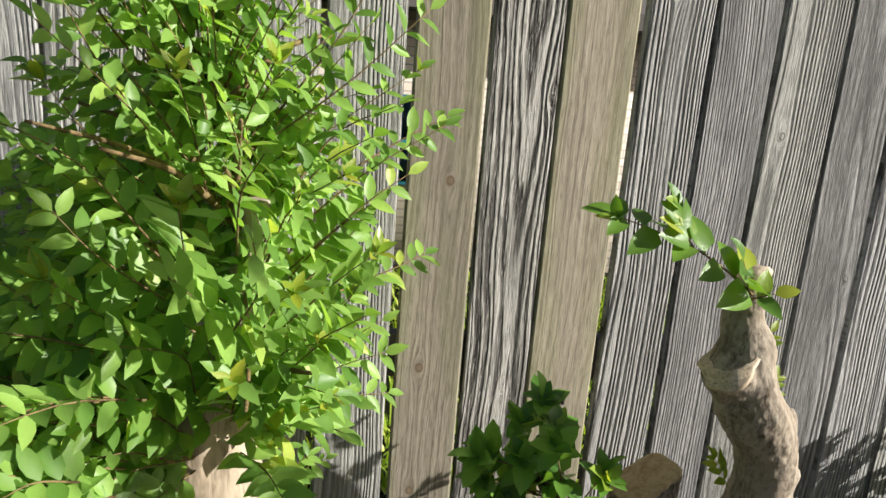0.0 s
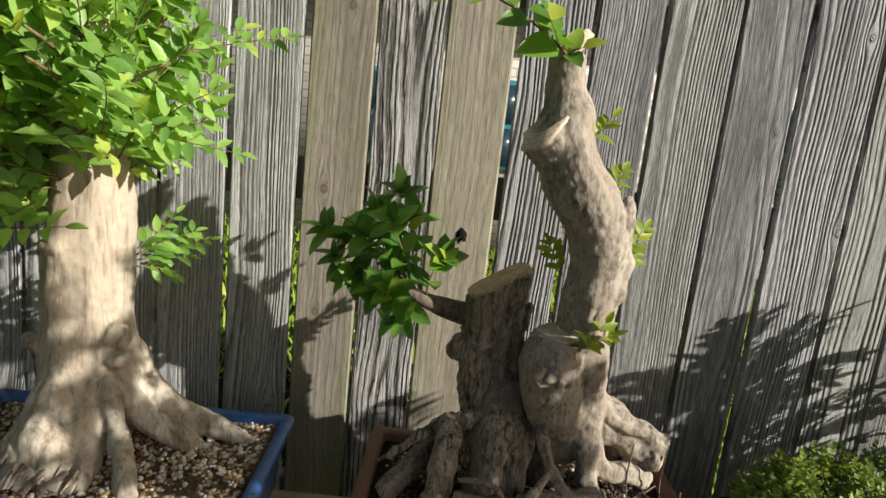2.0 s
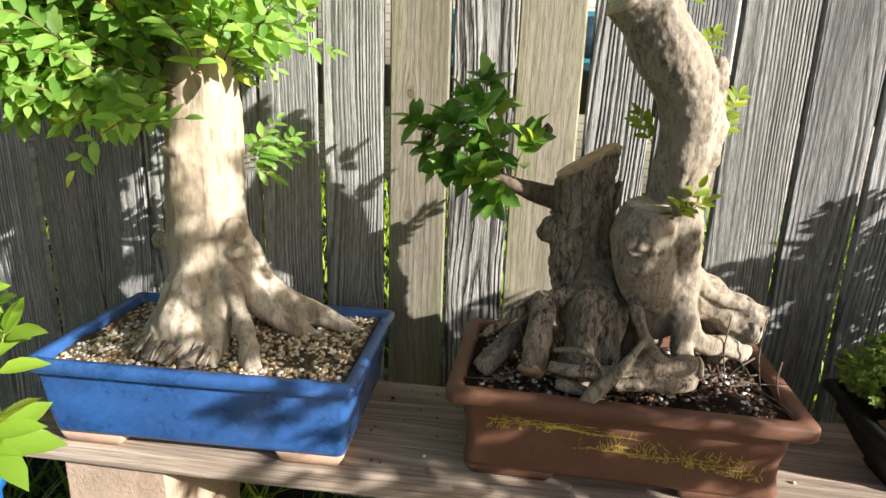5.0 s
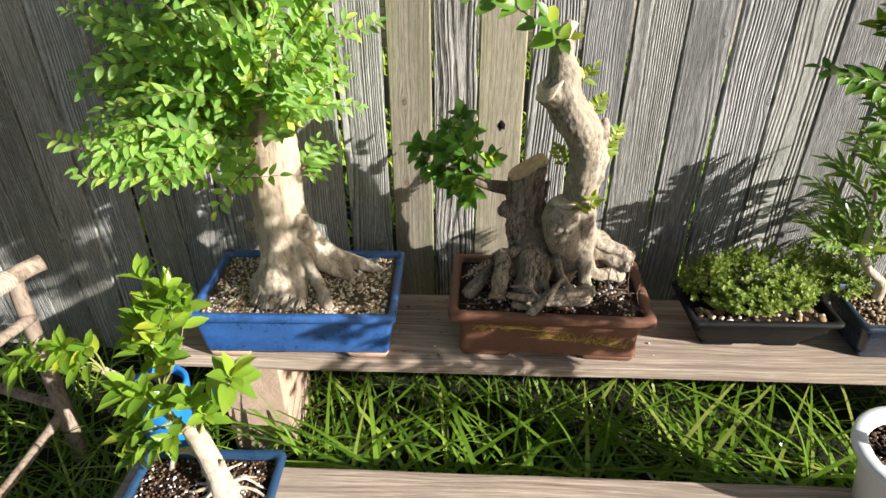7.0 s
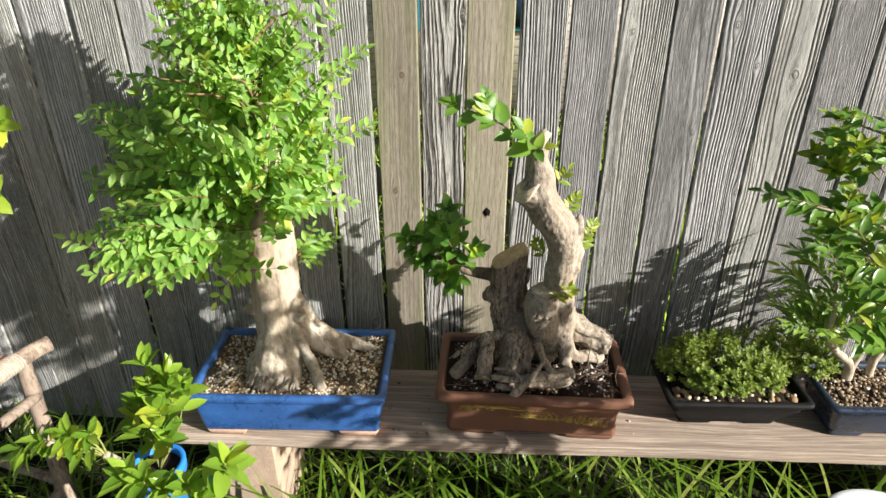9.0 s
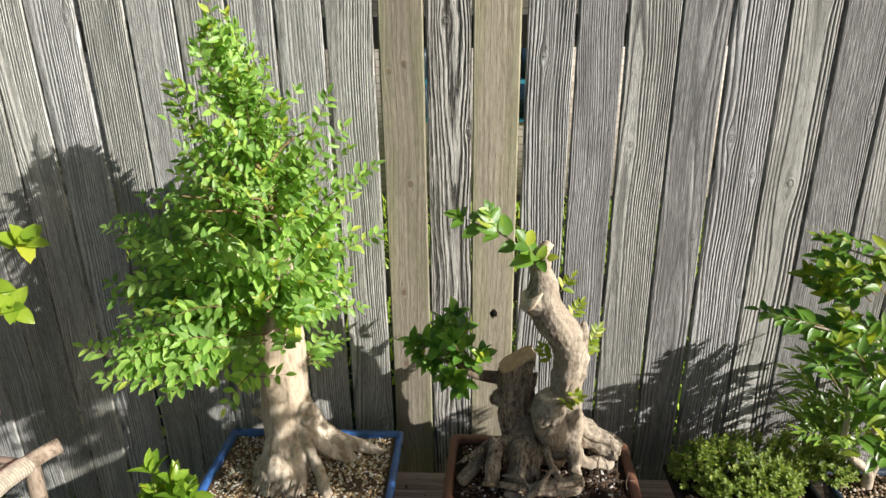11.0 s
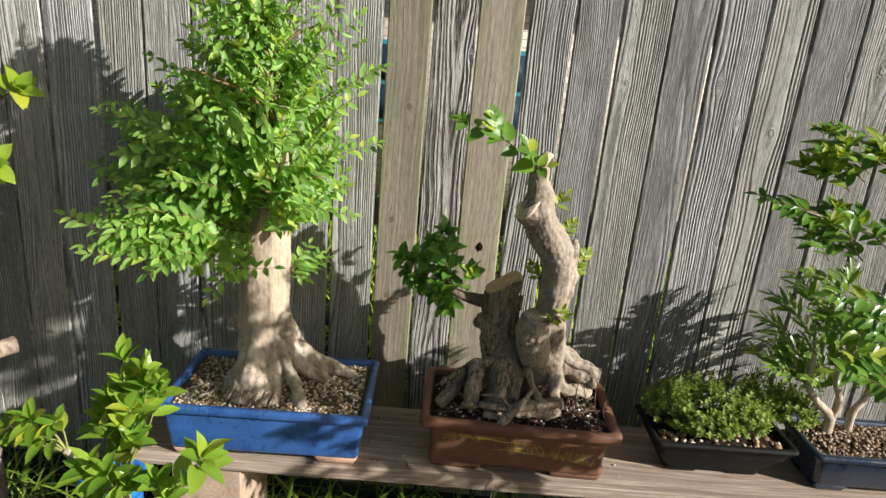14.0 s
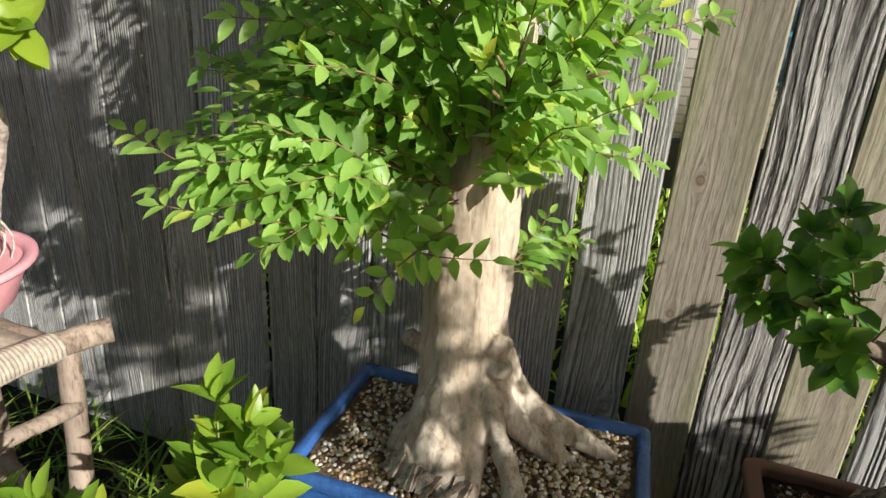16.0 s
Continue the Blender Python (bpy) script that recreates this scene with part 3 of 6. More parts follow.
class Foliage:
    """Leaves and twigs of one plant: a number of leaves as parts of their own, the rest joined."""

    def __init__(self, parent, shape, mats, twig=TWIG, name="leaf"):
        self.parent, self.shape, self.mats, self.twig, self.name = parent, shape, mats, twig, name
        self.leaves, self.stems = [], bmesh.new()
        self.rnd = random.Random(name + parent.name + str(len(parent.children)))

    def leaf(self, at, way, up, size):
        x = Vector(way).normalized()
        z = (Vector(up) - x * Vector(up).dot(x)).normalized()
        m = Matrix((x, z.cross(x), z)).transposed().to_4x4()
        m.translation = at
        self.leaves.append(m @ Matrix.Scale(size, 4))

    def shoot(self, points, r=0.0025, size=0.035, gap=0.022, start=0.3, opposite=True, spread=60, up=(0, 0, 1), seg=5, tip=True, taper=0.75, spin=0.0, jit=0.25):
        """A twig through points with leaves in pairs (or alternate, spin degrees apart) on it."""
        rnd = self.rnd
        p = spline([tuple(q) for q in points], 12)
        lens = np.linalg.norm(np.diff(p, axis=0), axis=1)
        total = lens.sum()
        tube(self.stems, [(*q, r * (1 - 0.7 * i / 11)) for i, q in enumerate(p)], seg, 8)
        s, k = total * start, 0
        cum = np.concatenate([[0], np.cumsum(lens)])
        while s < total:
            i = min(int(np.searchsorted(cum, s)) - 1, 10)
            i = max(i, 0)
            f = (s - cum[i]) / max(lens[i], 1e-6)
            c = Vector(p[i] * (1 - f) + p[i + 1] * f)
            way = Vector(p[i + 1] - p[i]).normalized()
            u = Vector(up) + Vector((rnd.uniform(-jit, jit), rnd.uniform(-jit, jit), rnd.uniform(-jit, jit)))
            if spin:
                u = Matrix.Rotation(radians(spin * k), 3, way) @ way.orthogonal().normalized()
            side = way.cross(u).normalized()
            grow = size * (1 - (1 - taper) * max(0, (s / total - start) / (1 - start))) * rnd.uniform(0.8, 1.15)
            for sg in ((1, -1) if opposite else ((1,) if k % 2 or spin else (-1,))):
                a = radians(spread + rnd.uniform(-12, 12))
                d = way * math.cos(a) + side * math.sin(a) * sg + u * rnd.uniform(-0.15, 0.3)
                self.leaf(c, d, (u + side.cross(way) * 0.3 + Vector((rnd.uniform(-jit, jit), rnd.uniform(-jit, jit), 0.0))) if not spin else (way + Vector(LIGHT_UP) * 0.8), grow)
            s += gap * rnd.uniform(0.8, 1.25)
            k += 1
        if tip:
            self.leaf(Vector(p[-1]), Vector(p[-1] - p[-2]), up, size * taper)

    def rosette(self, at, way, count=7, size=0.05, open_=60):
        rnd = self.rnd
        way = Vector(way).normalized()
        o = way.orthogonal().normalized()
        for k in range(count):
            a = radians(137.5 * k + rnd.uniform(-15, 15))
            t = radians(open_ * (0.35 + 0.65 * (k + 1) / count) + rnd.uniform(-8, 8))
            s = Matrix.Rotation(a, 3, way) @ o
            d = way * math.cos(t) + s * math.sin(t)
            self.leaf(Vector(at) - way * 0.012 * k / count * size / 0.05, d, way + Vector(LIGHT_UP) * 0.5, size * (0.6 + 0.4 * (k + 1) / count) * rnd.uniform(0.85, 1.1))

    def finish(self, singles=0, pick=None, label=""):
        verts, faces = self.shape
        one = None
        order = list(range(len(self.leaves)))
        if pick:
            order.sort(key=lambda i: pick(self.leaves[i].translation))
        singled = set(order[:singles])
        if self.stems.verts:
            tagged(part("twig_work", self.stems, self.twig, self.parent), kind="stuff")
        if singled:
            one = bpy.data.meshes.new(self.name)
            one.from_pydata(verts, [], faces)
            one.materials.append(self.mats[1])
            one.shade_smooth()
            for i in sorted(singled):
                ob = new(self.name, one)
                ob.parent = self.parent
                ob.matrix_basis = self.leaves[i]
        rest = [m for i, m in enumerate(self.leaves) if i not in singled]
        if rest:
            base = np.array([(*v, 1.0) for v in verts])
            allv = np.concatenate([(np.array(m) @ base.T).T[:, :3] for m in rest])
            allf = [tuple(k + len(verts) * j for k in f) for j in range(len(rest)) for f in faces]
            me = bpy.data.meshes.new("foliage")
            me.from_pydata(allv.tolist(), [], allf)
            me.materials.append(self.mats[0])
            me.shade_smooth()
            ob = new("foliage", me)
            ob.parent = self.parent
            tagged(ob, label, kind="stuff")


def stones(name, parent, material, count, hx, hy, z, size, seed, shape=None, label="", clear=()):
    """Loose grit lying on a rectangle of soil, each grain a small uneven lump."""
    rnd = random.Random(seed)
    bm = bmesh.new()
    bmesh.ops.create_icosphere(bm, subdivisions=1, radius=1.0)
    base = np.array([v.co[:] for v in bm.verts])
    faces = [tuple(v.index for v in f.verts) for f in bm.faces]
    bm.free()
    allv, allf = [], []
    for k in range(count):
        x, y = rnd.uniform(-hx, hx), rnd.uniform(-hy, hy)
        if shape and not shape(x, y):
            continue
        s = rnd.uniform(*size)
        w = base * np.array([s * rnd.uniform(0.7, 1.3), s * rnd.uniform(0.7, 1.2), s * rnd.uniform(0.5, 0.9)]) * (1 + 0.25 * np.random.RandomState(seed * 977 + k).uniform(-1, 1, (len(base), 1)))
        a = rnd.uniform(0, 6.28)
        rot = np.array([[math.cos(a), -math.sin(a), 0], [math.sin(a), math.cos(a), 0], [0, 0, 1]])
        zz = z(x, y) if callable(z) else z
        allf += [tuple(i + 12 * (len(allv)) for i in f) for f in faces]
        allv.append(w @ rot.T + np.array([x, y, zz + s * 0.3]))
    return raw(name, np.concatenate(allv).tolist(), allf, material, parent, label, True, "stuff")

# ---- ground and fence ----
GZ = -0.08
bm = bmesh.new()
bmesh.ops.create_grid(bm, x_segments=40, y_segments=40, size=1.0)
for v in bm.verts:
    far = max(abs(v.co.x), abs(v.co.y))
    v.co = Vector((v.co.x * (3 if far < 0.5 else 3 + (far - 0.5) * 1500), v.co.y * (3 if far < 0.5 else 3 + (far - 0.5) * 1500), 0))
    v.co.z = GZ + 0.012 * noise.noise(v.co * 3) if far < 0.6 else GZ
tagged(part("ground", bm, GROUND), "overgrown lawn with patches of bare soil", "ground", kind="structure")

PITCH, TOP, FOOT = 0.1425, 2.05, -0.06
# left edges of the boards at 1.25 m height, and the gaps beside them
EDGES = [-2.30 + 0.1458 * i for i in range(8)] + [-1.134, -0.966, -0.815, -0.663, -0.505, -0.363, -0.215, -0.063, 0.079, 0.215, 0.360, 0.504, 0.641, 0.787, 0.922, 1.069, 1.204, 1.347] + [1.488 + 0.1425 * i for i in range(9)]
GAPS = {-0.063: 0.016, 0.079: 0.006, 0.215: 0.004, 0.360: 0.014, -0.215: 0.013, -0.363: 0.008, 0.641: 0.008, 0.787: 0.005, -0.966: 0.02, 1.204: 0.006, 0.504: 0.01, 0.922: 0.009}
fence = tagged(new("fence"), "tall weathered grey picket fence with a few newer tan boards", "fence", kind="structure")
rnd = random.Random(5)


def picket(x0, x1, material, lean, deep):
    """One board: worn arrises, a faintly cupped face, nail heads left to the knots."""
    bm = bmesh.new()
    w = x1 - x0
    zs = [FOOT, 0.3, 0.7, 1.1, 1.5, 1.9, TOP - 0.04, TOP]
    loops = []
    for z in zs:
        cut = 0.03 if z == TOP else 0.0
        h = w / 2 - cut
        wob = 0.0012 * noise.noise(Vector((x0 * 9, z * 2, 1)))
        c = wob + lean * (z - 1.25)
        loops.append([bm.verts.new((c + sx, sy, z)) for sx, sy in ((-h, 0.004), (-h + 0.004, 0), (0, deep), (h - 0.004, 0), (h, 0.004), (h, 0.019), (-h, 0.019))])
    for a, b in zip(loops, loops[1:]):
        for k in range(7):
            j = (k + 1) % 7
            bm.faces.new((a[k], a[j], b[j], b[k]))
    bm.faces.new(loops[0][::-1])
    bm.faces.new(loops[-1])
    ob = part("picket", bm, material, fence, "", False, pose((x0 + x1) / 2, 0, 0))
    return ob


for i, (a, b) in enumerate(zip(EDGES, EDGES[1:])):
    ga, gb = GAPS.get(a, 0.007), GAPS.get(b, 0.007)
    mat_ = TAN_WOOD if a in (-0.063, 0.215) else ROUGH_WOOD if a == 0.079 else RIDGED_WOOD if a in (0.360, 0.922, 1.069) else SILVER_WOOD if a < -0.07 else GREY_WOOD
    picket(a + ga / 2, b - gb / 2, mat_, rnd.uniform(-0.003, 0.003) + (0.006 if a == 0.360 else 0), rnd.uniform(-0.0005, 0.0012)).location.y = rnd.uniform(0.0, 0.0012)
KNOT_HOLE = plain("knot_hole", (0.012, 0.01, 0.008), 0.95, 0.1)
part("knot", disc(bmesh.new(), (0, 0, 0), (0, -1, 0), 0.012, 0.003, 14, 1.25, 0.6), KNOT_HOLE, fence, "dark open knot hole", True, pose(0.291, 0.0, 0.921))
for z in (0.25, 1.0, 1.8):
    part("rail", box(bmesh.new(), (-2.3, 0.026, z - 0.045), (2.6, 0.064, z + 0.045), 0.003), RIM_DIRT, fence)

# ---- what lies beyond the fence ----
house = thing("house", "pale brick house with teal-framed windows behind the fence", "house", at=(0, 5.2, GZ))
part("wall", box(bmesh.new(), (-6, 0, 0), (7, 0.3, 2.7)), BRICK, house)
bm = bmesh.new()
for sx, sz in ((-6.4, 2.65), (7.4, 2.65)):
    for y, z in ((-0.5, 2.65), (3.0, 4.2), (3.0, 4.05), (-0.5, 2.5)):
        bm.verts.new((sx, y, z))
bm.verts.ensure_lookup_table()
for f in ((0, 1, 5, 4), (1, 2, 6, 5), (2, 3, 7, 6), (3, 0, 4, 7), (3, 2, 1, 0), (4, 5, 6, 7)):
    bm.faces.new([bm.verts[i] for i in f])
part("roof", bm, ROOF, house, smooth=False)
PANE = plain("dark_window_glass", (0.02, 0.04, 0.06), 0.1, 0.5)
for x in (-3.4, -0.75, 0.58, 3.6):
    win = part("window", box(bmesh.new(), (x - 0.26, -0.05, 0.85), (x + 0.26, -0.005, 1.75), 0.01), TEAL, house, "teal window frame")
    for z in (0.9, 1.33):
        part("pane", box(bmesh.new(), (x - 0.21, -0.07, z), (x + 0.21, -0.055, z + 0.37)), PANE, win)

# ---- benches ----
BZ = 0.36


def bench(name, label, x0, x1, depth, thick, at, turn, legs):
    ob = thing(name, label, "bench", at=at, turn=turn)
    bm = bmesh.new()
    box(bm, (x0, -depth / 2, -thick), (x1, depth / 2, 0), 0.005)
    bmesh.ops.subdivide_edges(bm, edges=[e for e in bm.edges if abs(e.verts[0].co.x - e.verts[1].co.x) > 1], cuts=30)
    for v in bm.verts:
        v.co.z += 0.0025 * noise.noise(Vector((v.co.x * 3, v.co.y * 5, 4)))
        v.co.y += 0.003 * noise.noise(Vector((v.co.x * 2.3, 7, v.co.z * 9)))
    part("plank", bm, BENCH_WOOD, ob, smooth=False)
    return ob


top_bench = bench("plank_bench", "weathered thick timber plank bench before the fence", -1.0, 2.3, 0.345, 0.04, (0.3, -0.285, BZ), 2.0, ())
bench("low_plank_bench", "lower weathered timber plank bench standing in the grass", -1.0, 1.9, 0.29, 0.05, (0.35, -0.895, 0.25), 1.7, ())


def block(x, y, z0, z1, hx, hy):
    ob = thing("concrete_block", "tan hollow concrete block under a plank bench", "block", "bench supports", at=(x, y, z0), turn=2.0)
    bm = bmesh.new()
    for lo, hi in (((-hx, -hy, 0), (hx, -hy + 0.035, z1 - z0)), ((-hx, hy - 0.035, 0), (hx, hy, z1 - z0)), ((-hx, -hy + 0.035, 0), (-hx + 0.035, hy - 0.035, z1 - z0)), ((hx - 0.035, -hy + 0.035, 0), (hx, hy - 0.035, z1 - z0)), ((-0.018, -hy + 0.035, 0), (0.018, hy - 0.035, z1 - z0))):
        box(bm, lo, hi, 0.003)
    part("body", bm, CONCRETE, ob, smooth=False)


for x in (-0.46, 1.85):
    block(x, -0.3 + 0.035 * x, GZ, 0.128, 0.1, 0.13)
    block(x, -0.32 + 0.035 * x, 0.128, BZ - 0.041, 0.1, 0.13)
for x in (-0.15, 1.75):
    block(x - 0.3, -0.91 + 0.03 * x, GZ, 0.06, 0.1, 0.12)
    block(x - 0.3, -0.91 + 0.03 * x, 0.06, 0.199, 0.1, 0.12)

# ---- pots ----


def tray(name, label, category, at, turn, size, height, glaze, foot_mat, taper=0.8, lip=0.018, rim=0.022, corner=0.02, wall=0.018, foot=0.018, soil=SOIL, soil_drop=0.016, neck=0.0, bracket=0.05):
    """A rectangular bonsai pot: flared body, overhanging rim, four feet and a bed of soil."""
    ob = thing(name, label, category, at=at, turn=turn)
    hx, hy = size[0] / 2, size[1] / 2
    bx, by = hx - lip - height * (1 - taper), hy - lip - height * (1 - taper)
    tx, ty = hx - lip, hy - lip
    bm = bmesh.new()
    levels = [(bx - 0.012, by - 0.012, corner, foot), (bx - 0.002, by - 0.002, corner, foot + 0.004), (bx, by, corner, foot + 0.012)]
    for t in (0.25, 0.5, 0.75, 1.0):
        e = t ** 0.85
        dip = neck * math.sin(math.pi * t) ** 0.8 if t < 1 else neck * 0.9
        levels.append((bx + (tx - bx) * e - dip, by + (ty - by) * e - dip, corner, foot + 0.012 + (height - rim - foot - 0.014) * t))
    loft(bm, levels, wob=0.004)
    part("body", bm, glaze, ob)
    bm = bmesh.new()
    z0 = height - rim
    loft(bm, [(tx - 0.004 - neck, ty - 0.004 - neck, corner, z0 - 0.002), (hx - 0.003, hy - 0.003, corner, z0), (hx, hy, corner, z0 + 0.004), (hx, hy, corner, height - 0.005), (hx - 0.004, hy - 0.004, corner, height), (hx - lip - 0.004, hy - lip - 0.004, corner * 0.8, height), (hx - lip - 0.008, hy - lip - 0.008, corner * 0.8, height - 0.004), (hx - lip - 0.012, hy - lip - 0.012, corner * 0.8, height - 0.05)], closed_bottom=False, wob=0.004)
    part("rim", bm, glaze, ob)
    for sx in (-1, 1):
        for sy in (-1, 1):
            bm = bmesh.new()
            loft(bm, [(bracket - 0.008, 0.03, 0.008, 0.0), (bracket - 0.002, 0.034, 0.008, foot * 0.5), (bracket + 0.004, 0.036, 0.008, foot + 0.004)], closed_top=True)
            part("foot", bm, foot_mat, ob, "", True, pose(sx * (bx - bracket - 0.006), sy * (by - 0.04), 0))
    bm = bmesh.new()
    ix, iy = hx - lip - 0.010, hy - lip - 0.010
    bmesh.ops.create_grid(bm, x_segments=28, y_segments=20, size=1.0)
    for v in bm.verts:
        v.co = Vector((v.co.x * ix, v.co.y * iy, height - soil_drop))
        v.co.z += 0.006 * noise.noise(v.co * 22) + 0.012 * max(0, 1 - (v.co.x / ix) ** 2) * max(0, 1 - (v.co.y / iy) ** 2)
    part("soil", bm, soil, ob)
    return ob


def soil_z(hx, hy, z):
    return lambda x, y: z + 0.012 * max(0, 1 - (x / hx) ** 2) * max(0, 1 - (y / hy) ** 2)


PH = 0.175
blue_pot = tray("blue_bonsai_pot", "large rectangular blue glazed pot with pale grit", "pot", (-0.288, -0.322, BZ), 3.2, (0.588, 0.358), PH, BLUE_GLAZE, RAW_CLAY, 0.93, corner=0.013, lip=0.014, rim=0.024, foot=0.022, bracket=0.06, soil=GRIT_SOIL)
stones("grit", blue_pot, PEBBLE_LIGHT, 3100, 0.26, 0.146, soil_z(0.25, 0.155, PH - 0.016), (0.0028, 0.006), 1)
stones("perlite", blue_pot, PERLITE, 190, 0.26, 0.147, soil_z(0.25, 0.155, PH - 0.012), (0.0025, 0.0055), 12)
brown_pot = tray("brown_bonsai_pot", "rectangular unglazed brown clay pot with gilt drawing", "pot", (0.444, -0.291, BZ), 0.2, (0.576, 0.324), PH, BROWN_CLAY, BROWN_CLAY, 0.93, lip=0.018, rim=0.026, neck=0.010, bracket=0.075)
stones("bark_grit", brown_pot, PEBBLE_DARK, 2400, 0.242, 0.117, soil_z(0.24, 0.127, PH - 0.016), (0.0022, 0.005), 2)
stones("perlite", brown_pot, PERLITE, 260, 0.242, 0.12, soil_z(0.24, 0.13, PH - 0.014), (0.0022, 0.0052), 3)
black_pot = tray("black_tray_pot", "shallow flared black tray pot, dusty", "pot", (1.055, -0.275, BZ), 3.0, (0.43, 0.225), 0.137, BLACK_CLAY, BLACK_CLAY, 0.62, lip=0.012, rim=0.014, foot=0.01)
stones("gravel", black_pot, PEBBLE_LIGHT, 170, 0.18, 0.085, soil_z(0.19, 0.09, 0.121), (0.006, 0.013), 4, lambda x, y: y < -0.03)
dark_pot = tray("dark_glazed_pot", "rectangular dark blue glazed pot with stones", "pot", (1.55, -0.262, BZ), 2.0, (0.48, 0.24), 0.14, DARK_GLAZE, DARK_GLAZE, 0.85, lip=0.014, rim=0.018)
stones("gravel", dark_pot, PEBBLE_TAN, 900, 0.215, 0.095, soil_z(0.22, 0.1, 0.124), (0.003, 0.008), 5)
small_pot = tray("small_blue_pot", "small rectangular steel-blue glazed pot with dark soil", "pot", (-0.39, -0.93, 0.25), 3.5, (0.355, 0.25), 0.10, STEEL_BLUE, STEEL_BLUE, 0.85, lip=0.012, rim=0.016)
stones("bark_grit", small_pot, PEBBLE_DARK, 900, 0.155, 0.1, soil_z(0.16, 0.105, 0.084), (0.002, 0.005), 6)
stones("perlite", small_pot, PERLITE, 120, 0.155, 0.1, soil_z(0.16, 0.105, 0.086), (0.002, 0.0045), 7)

# gilt landscape drawn on the front of the brown pot
rnd = random.Random(11)
bm = bmesh.new()
FY = lambda z: -(0.162 - 0.018 - 0.0112 * max(0.0, 1 - ((z - 0.03) / 0.117)) ** 1.1 - 0.010 * max(0.0, math.sin(math.pi * min(1.0, (z - 0.03) / 0.117))) ** 0.8) - 0.003


def stroke(x0, z0, x1, z1, w):
    d = Vector((z0 - z1, x1 - x0)).normalized() * w / 2
    q = [bm.verts.new((x + sx, FY(z + 0.02 + sz) + dy, z + 0.02 + sz)) for x, z, sx, sz, dy in ((x0, z0, d.x, d.y, 0), (x1, z1, d.x * 0.4, d.y * 0.4, 0), (x1, z1, -d.x * 0.4, -d.y * 0.4, 0), (x0, z0, -d.x, -d.y, 0))]
    bm.faces.new(q)


for x0, x1, z in ((-0.215, -0.02, 0.098), (-0.2, -0.06, 0.092), (-0.19, -0.04, 0.104), (-0.05, 0.16, 0.06), (0.0, 0.19, 0.055)):
    for k in range(9):
        a = x0 + (x1 - x0) * k / 9
        stroke(a, z + rnd.uniform(-0.003, 0.003), a + (x1 - x0) / 8, z + rnd.uniform(-0.003, 0.003), rnd.uniform(0.001, 0.0028))
for cx, cz, n_, h in ((-0.2, 0.088, 26, 0.026), (-0.165, 0.09, 22, 0.02), (-0.13, 0.092, 14, 0.016), (-0.01, 0.066, 30, 0.034), (0.03, 0.06, 26, 0.036), (0.065, 0.058, 24, 0.028), (0.105, 0.054, 26, 0.032), (0.145, 0.05, 30, 0.03), (0.185, 0.046, 30, 0.034), (0.21, 0.044, 16, 0.02), (-0.05, 0.066, 14, 0.016)):
    for k in range(n_):
        a = radians(rnd.choice((rnd.uniform(0, 180), rnd.uniform(60, 120))))
        s = h * rnd.uniform(0.25, 0.7)
        x, z = cx + rnd.uniform(-0.018, 0.018), min(0.1, cz - 0.01 + rnd.random() ** 1.6 * h * 1.1)
        stroke(x, z, x + math.cos(a) * s, z + math.sin(a) * s * 0.8, rnd.uniform(0.0009, 0.002))
for k in range(14):
    stroke(-0.12 + 0.011 * k, 0.094 + 0.003 * math.sin(k * 0.7) - 0.0006 * k, -0.105 + 0.011 * k, 0.094 - 0.0006 * k, 0.008 - 0.0005 * k)
part("gilt_drawing", bm, GILT, brown_pot, "worn gilt grasses and trees", False)

white_pot = thing("white_round_pot", "round white plastic pot with a broad rim", "pot", at=(1.285, -0.79, 0.25))
part("body", lathe(bmesh.new(), [(0.10, 0), (0.105, 0.004), (0.135, 0.17), (0.140, 0.19)]), WHITE_PLASTIC, white_pot)
part("rim", lathe(bmesh.new(), [(0.138, 0.172), (0.156, 0.174), (0.160, 0.18), (0.160, 0.196), (0.156, 0.2), (0.132, 0.2), (0.127, 0.195), (0.122, 0.15)]), WHITE_PLASTIC, white_pot)
bm = bmesh.new()
bmesh.ops.create_circle(bm, cap_ends=True, segments=32, radius=0.127)
for v in bm.verts:
    v.co.z = 0.172
part("soil", bm, SOIL, white_pot)
stones("bark_grit", white_pot, PEBBLE_DARK, 900, 0.12, 0.12, 0.172, (0.002, 0.005), 8, lambda x, y: x * x + y * y < 0.0145)
stones("perlite", white_pot, PERLITE, 60, 0.12, 0.12, 0.173, (0.0015, 0.003), 9, lambda x, y: x * x + y * y < 0.0145)

crumb_z = lambda x, y: 0.002
stones("soil_crumb", top_bench, PEBBLE_DARK, 70, 0.33, 0.15, crumb_z, (0.0015, 0.004), 21, lambda x, y: -0.31 < x < -0.13)
stones("perlite", top_bench, PERLITE, 14, 0.5, 0.16, crumb_z, (0.002, 0.004), 22, lambda x, y: -0.31 < x < -0.13 or x > 0.4)

# ---- blue pot's tree: a thick-trunked crape myrtle with a full crown ----
rnd = random.Random(21)
myrtle = thing("crape_myrtle_bonsai", "thick smooth-barked bonsai with a full fresh green crown", "tree", at=(0, 0, 0))
bm = bmesh.new()
tube(bm, [(-0.336, -0.3, 0.48, 0.074), (-0.338, -0.295, 0.55, 0.073), (-0.34, -0.288, 0.61, 0.072), (-0.341, -0.282, 0.69, 0.073), (-0.343, -0.275, 0.76, 0.071), (-0.344, -0.27, 0.84, 0.071), (-0.343, -0.268, 0.92, 0.07), (-0.34, -0.27, 1.0, 0.06), (-0.325, -0.285, 1.08, 0.045), (-0.29, -0.32, 1.2, 0.027), (-0.28, -0.335, 1.35, 0.02)], 28, 60, 0.05, 9.0, 0.055, 6, 1.3)
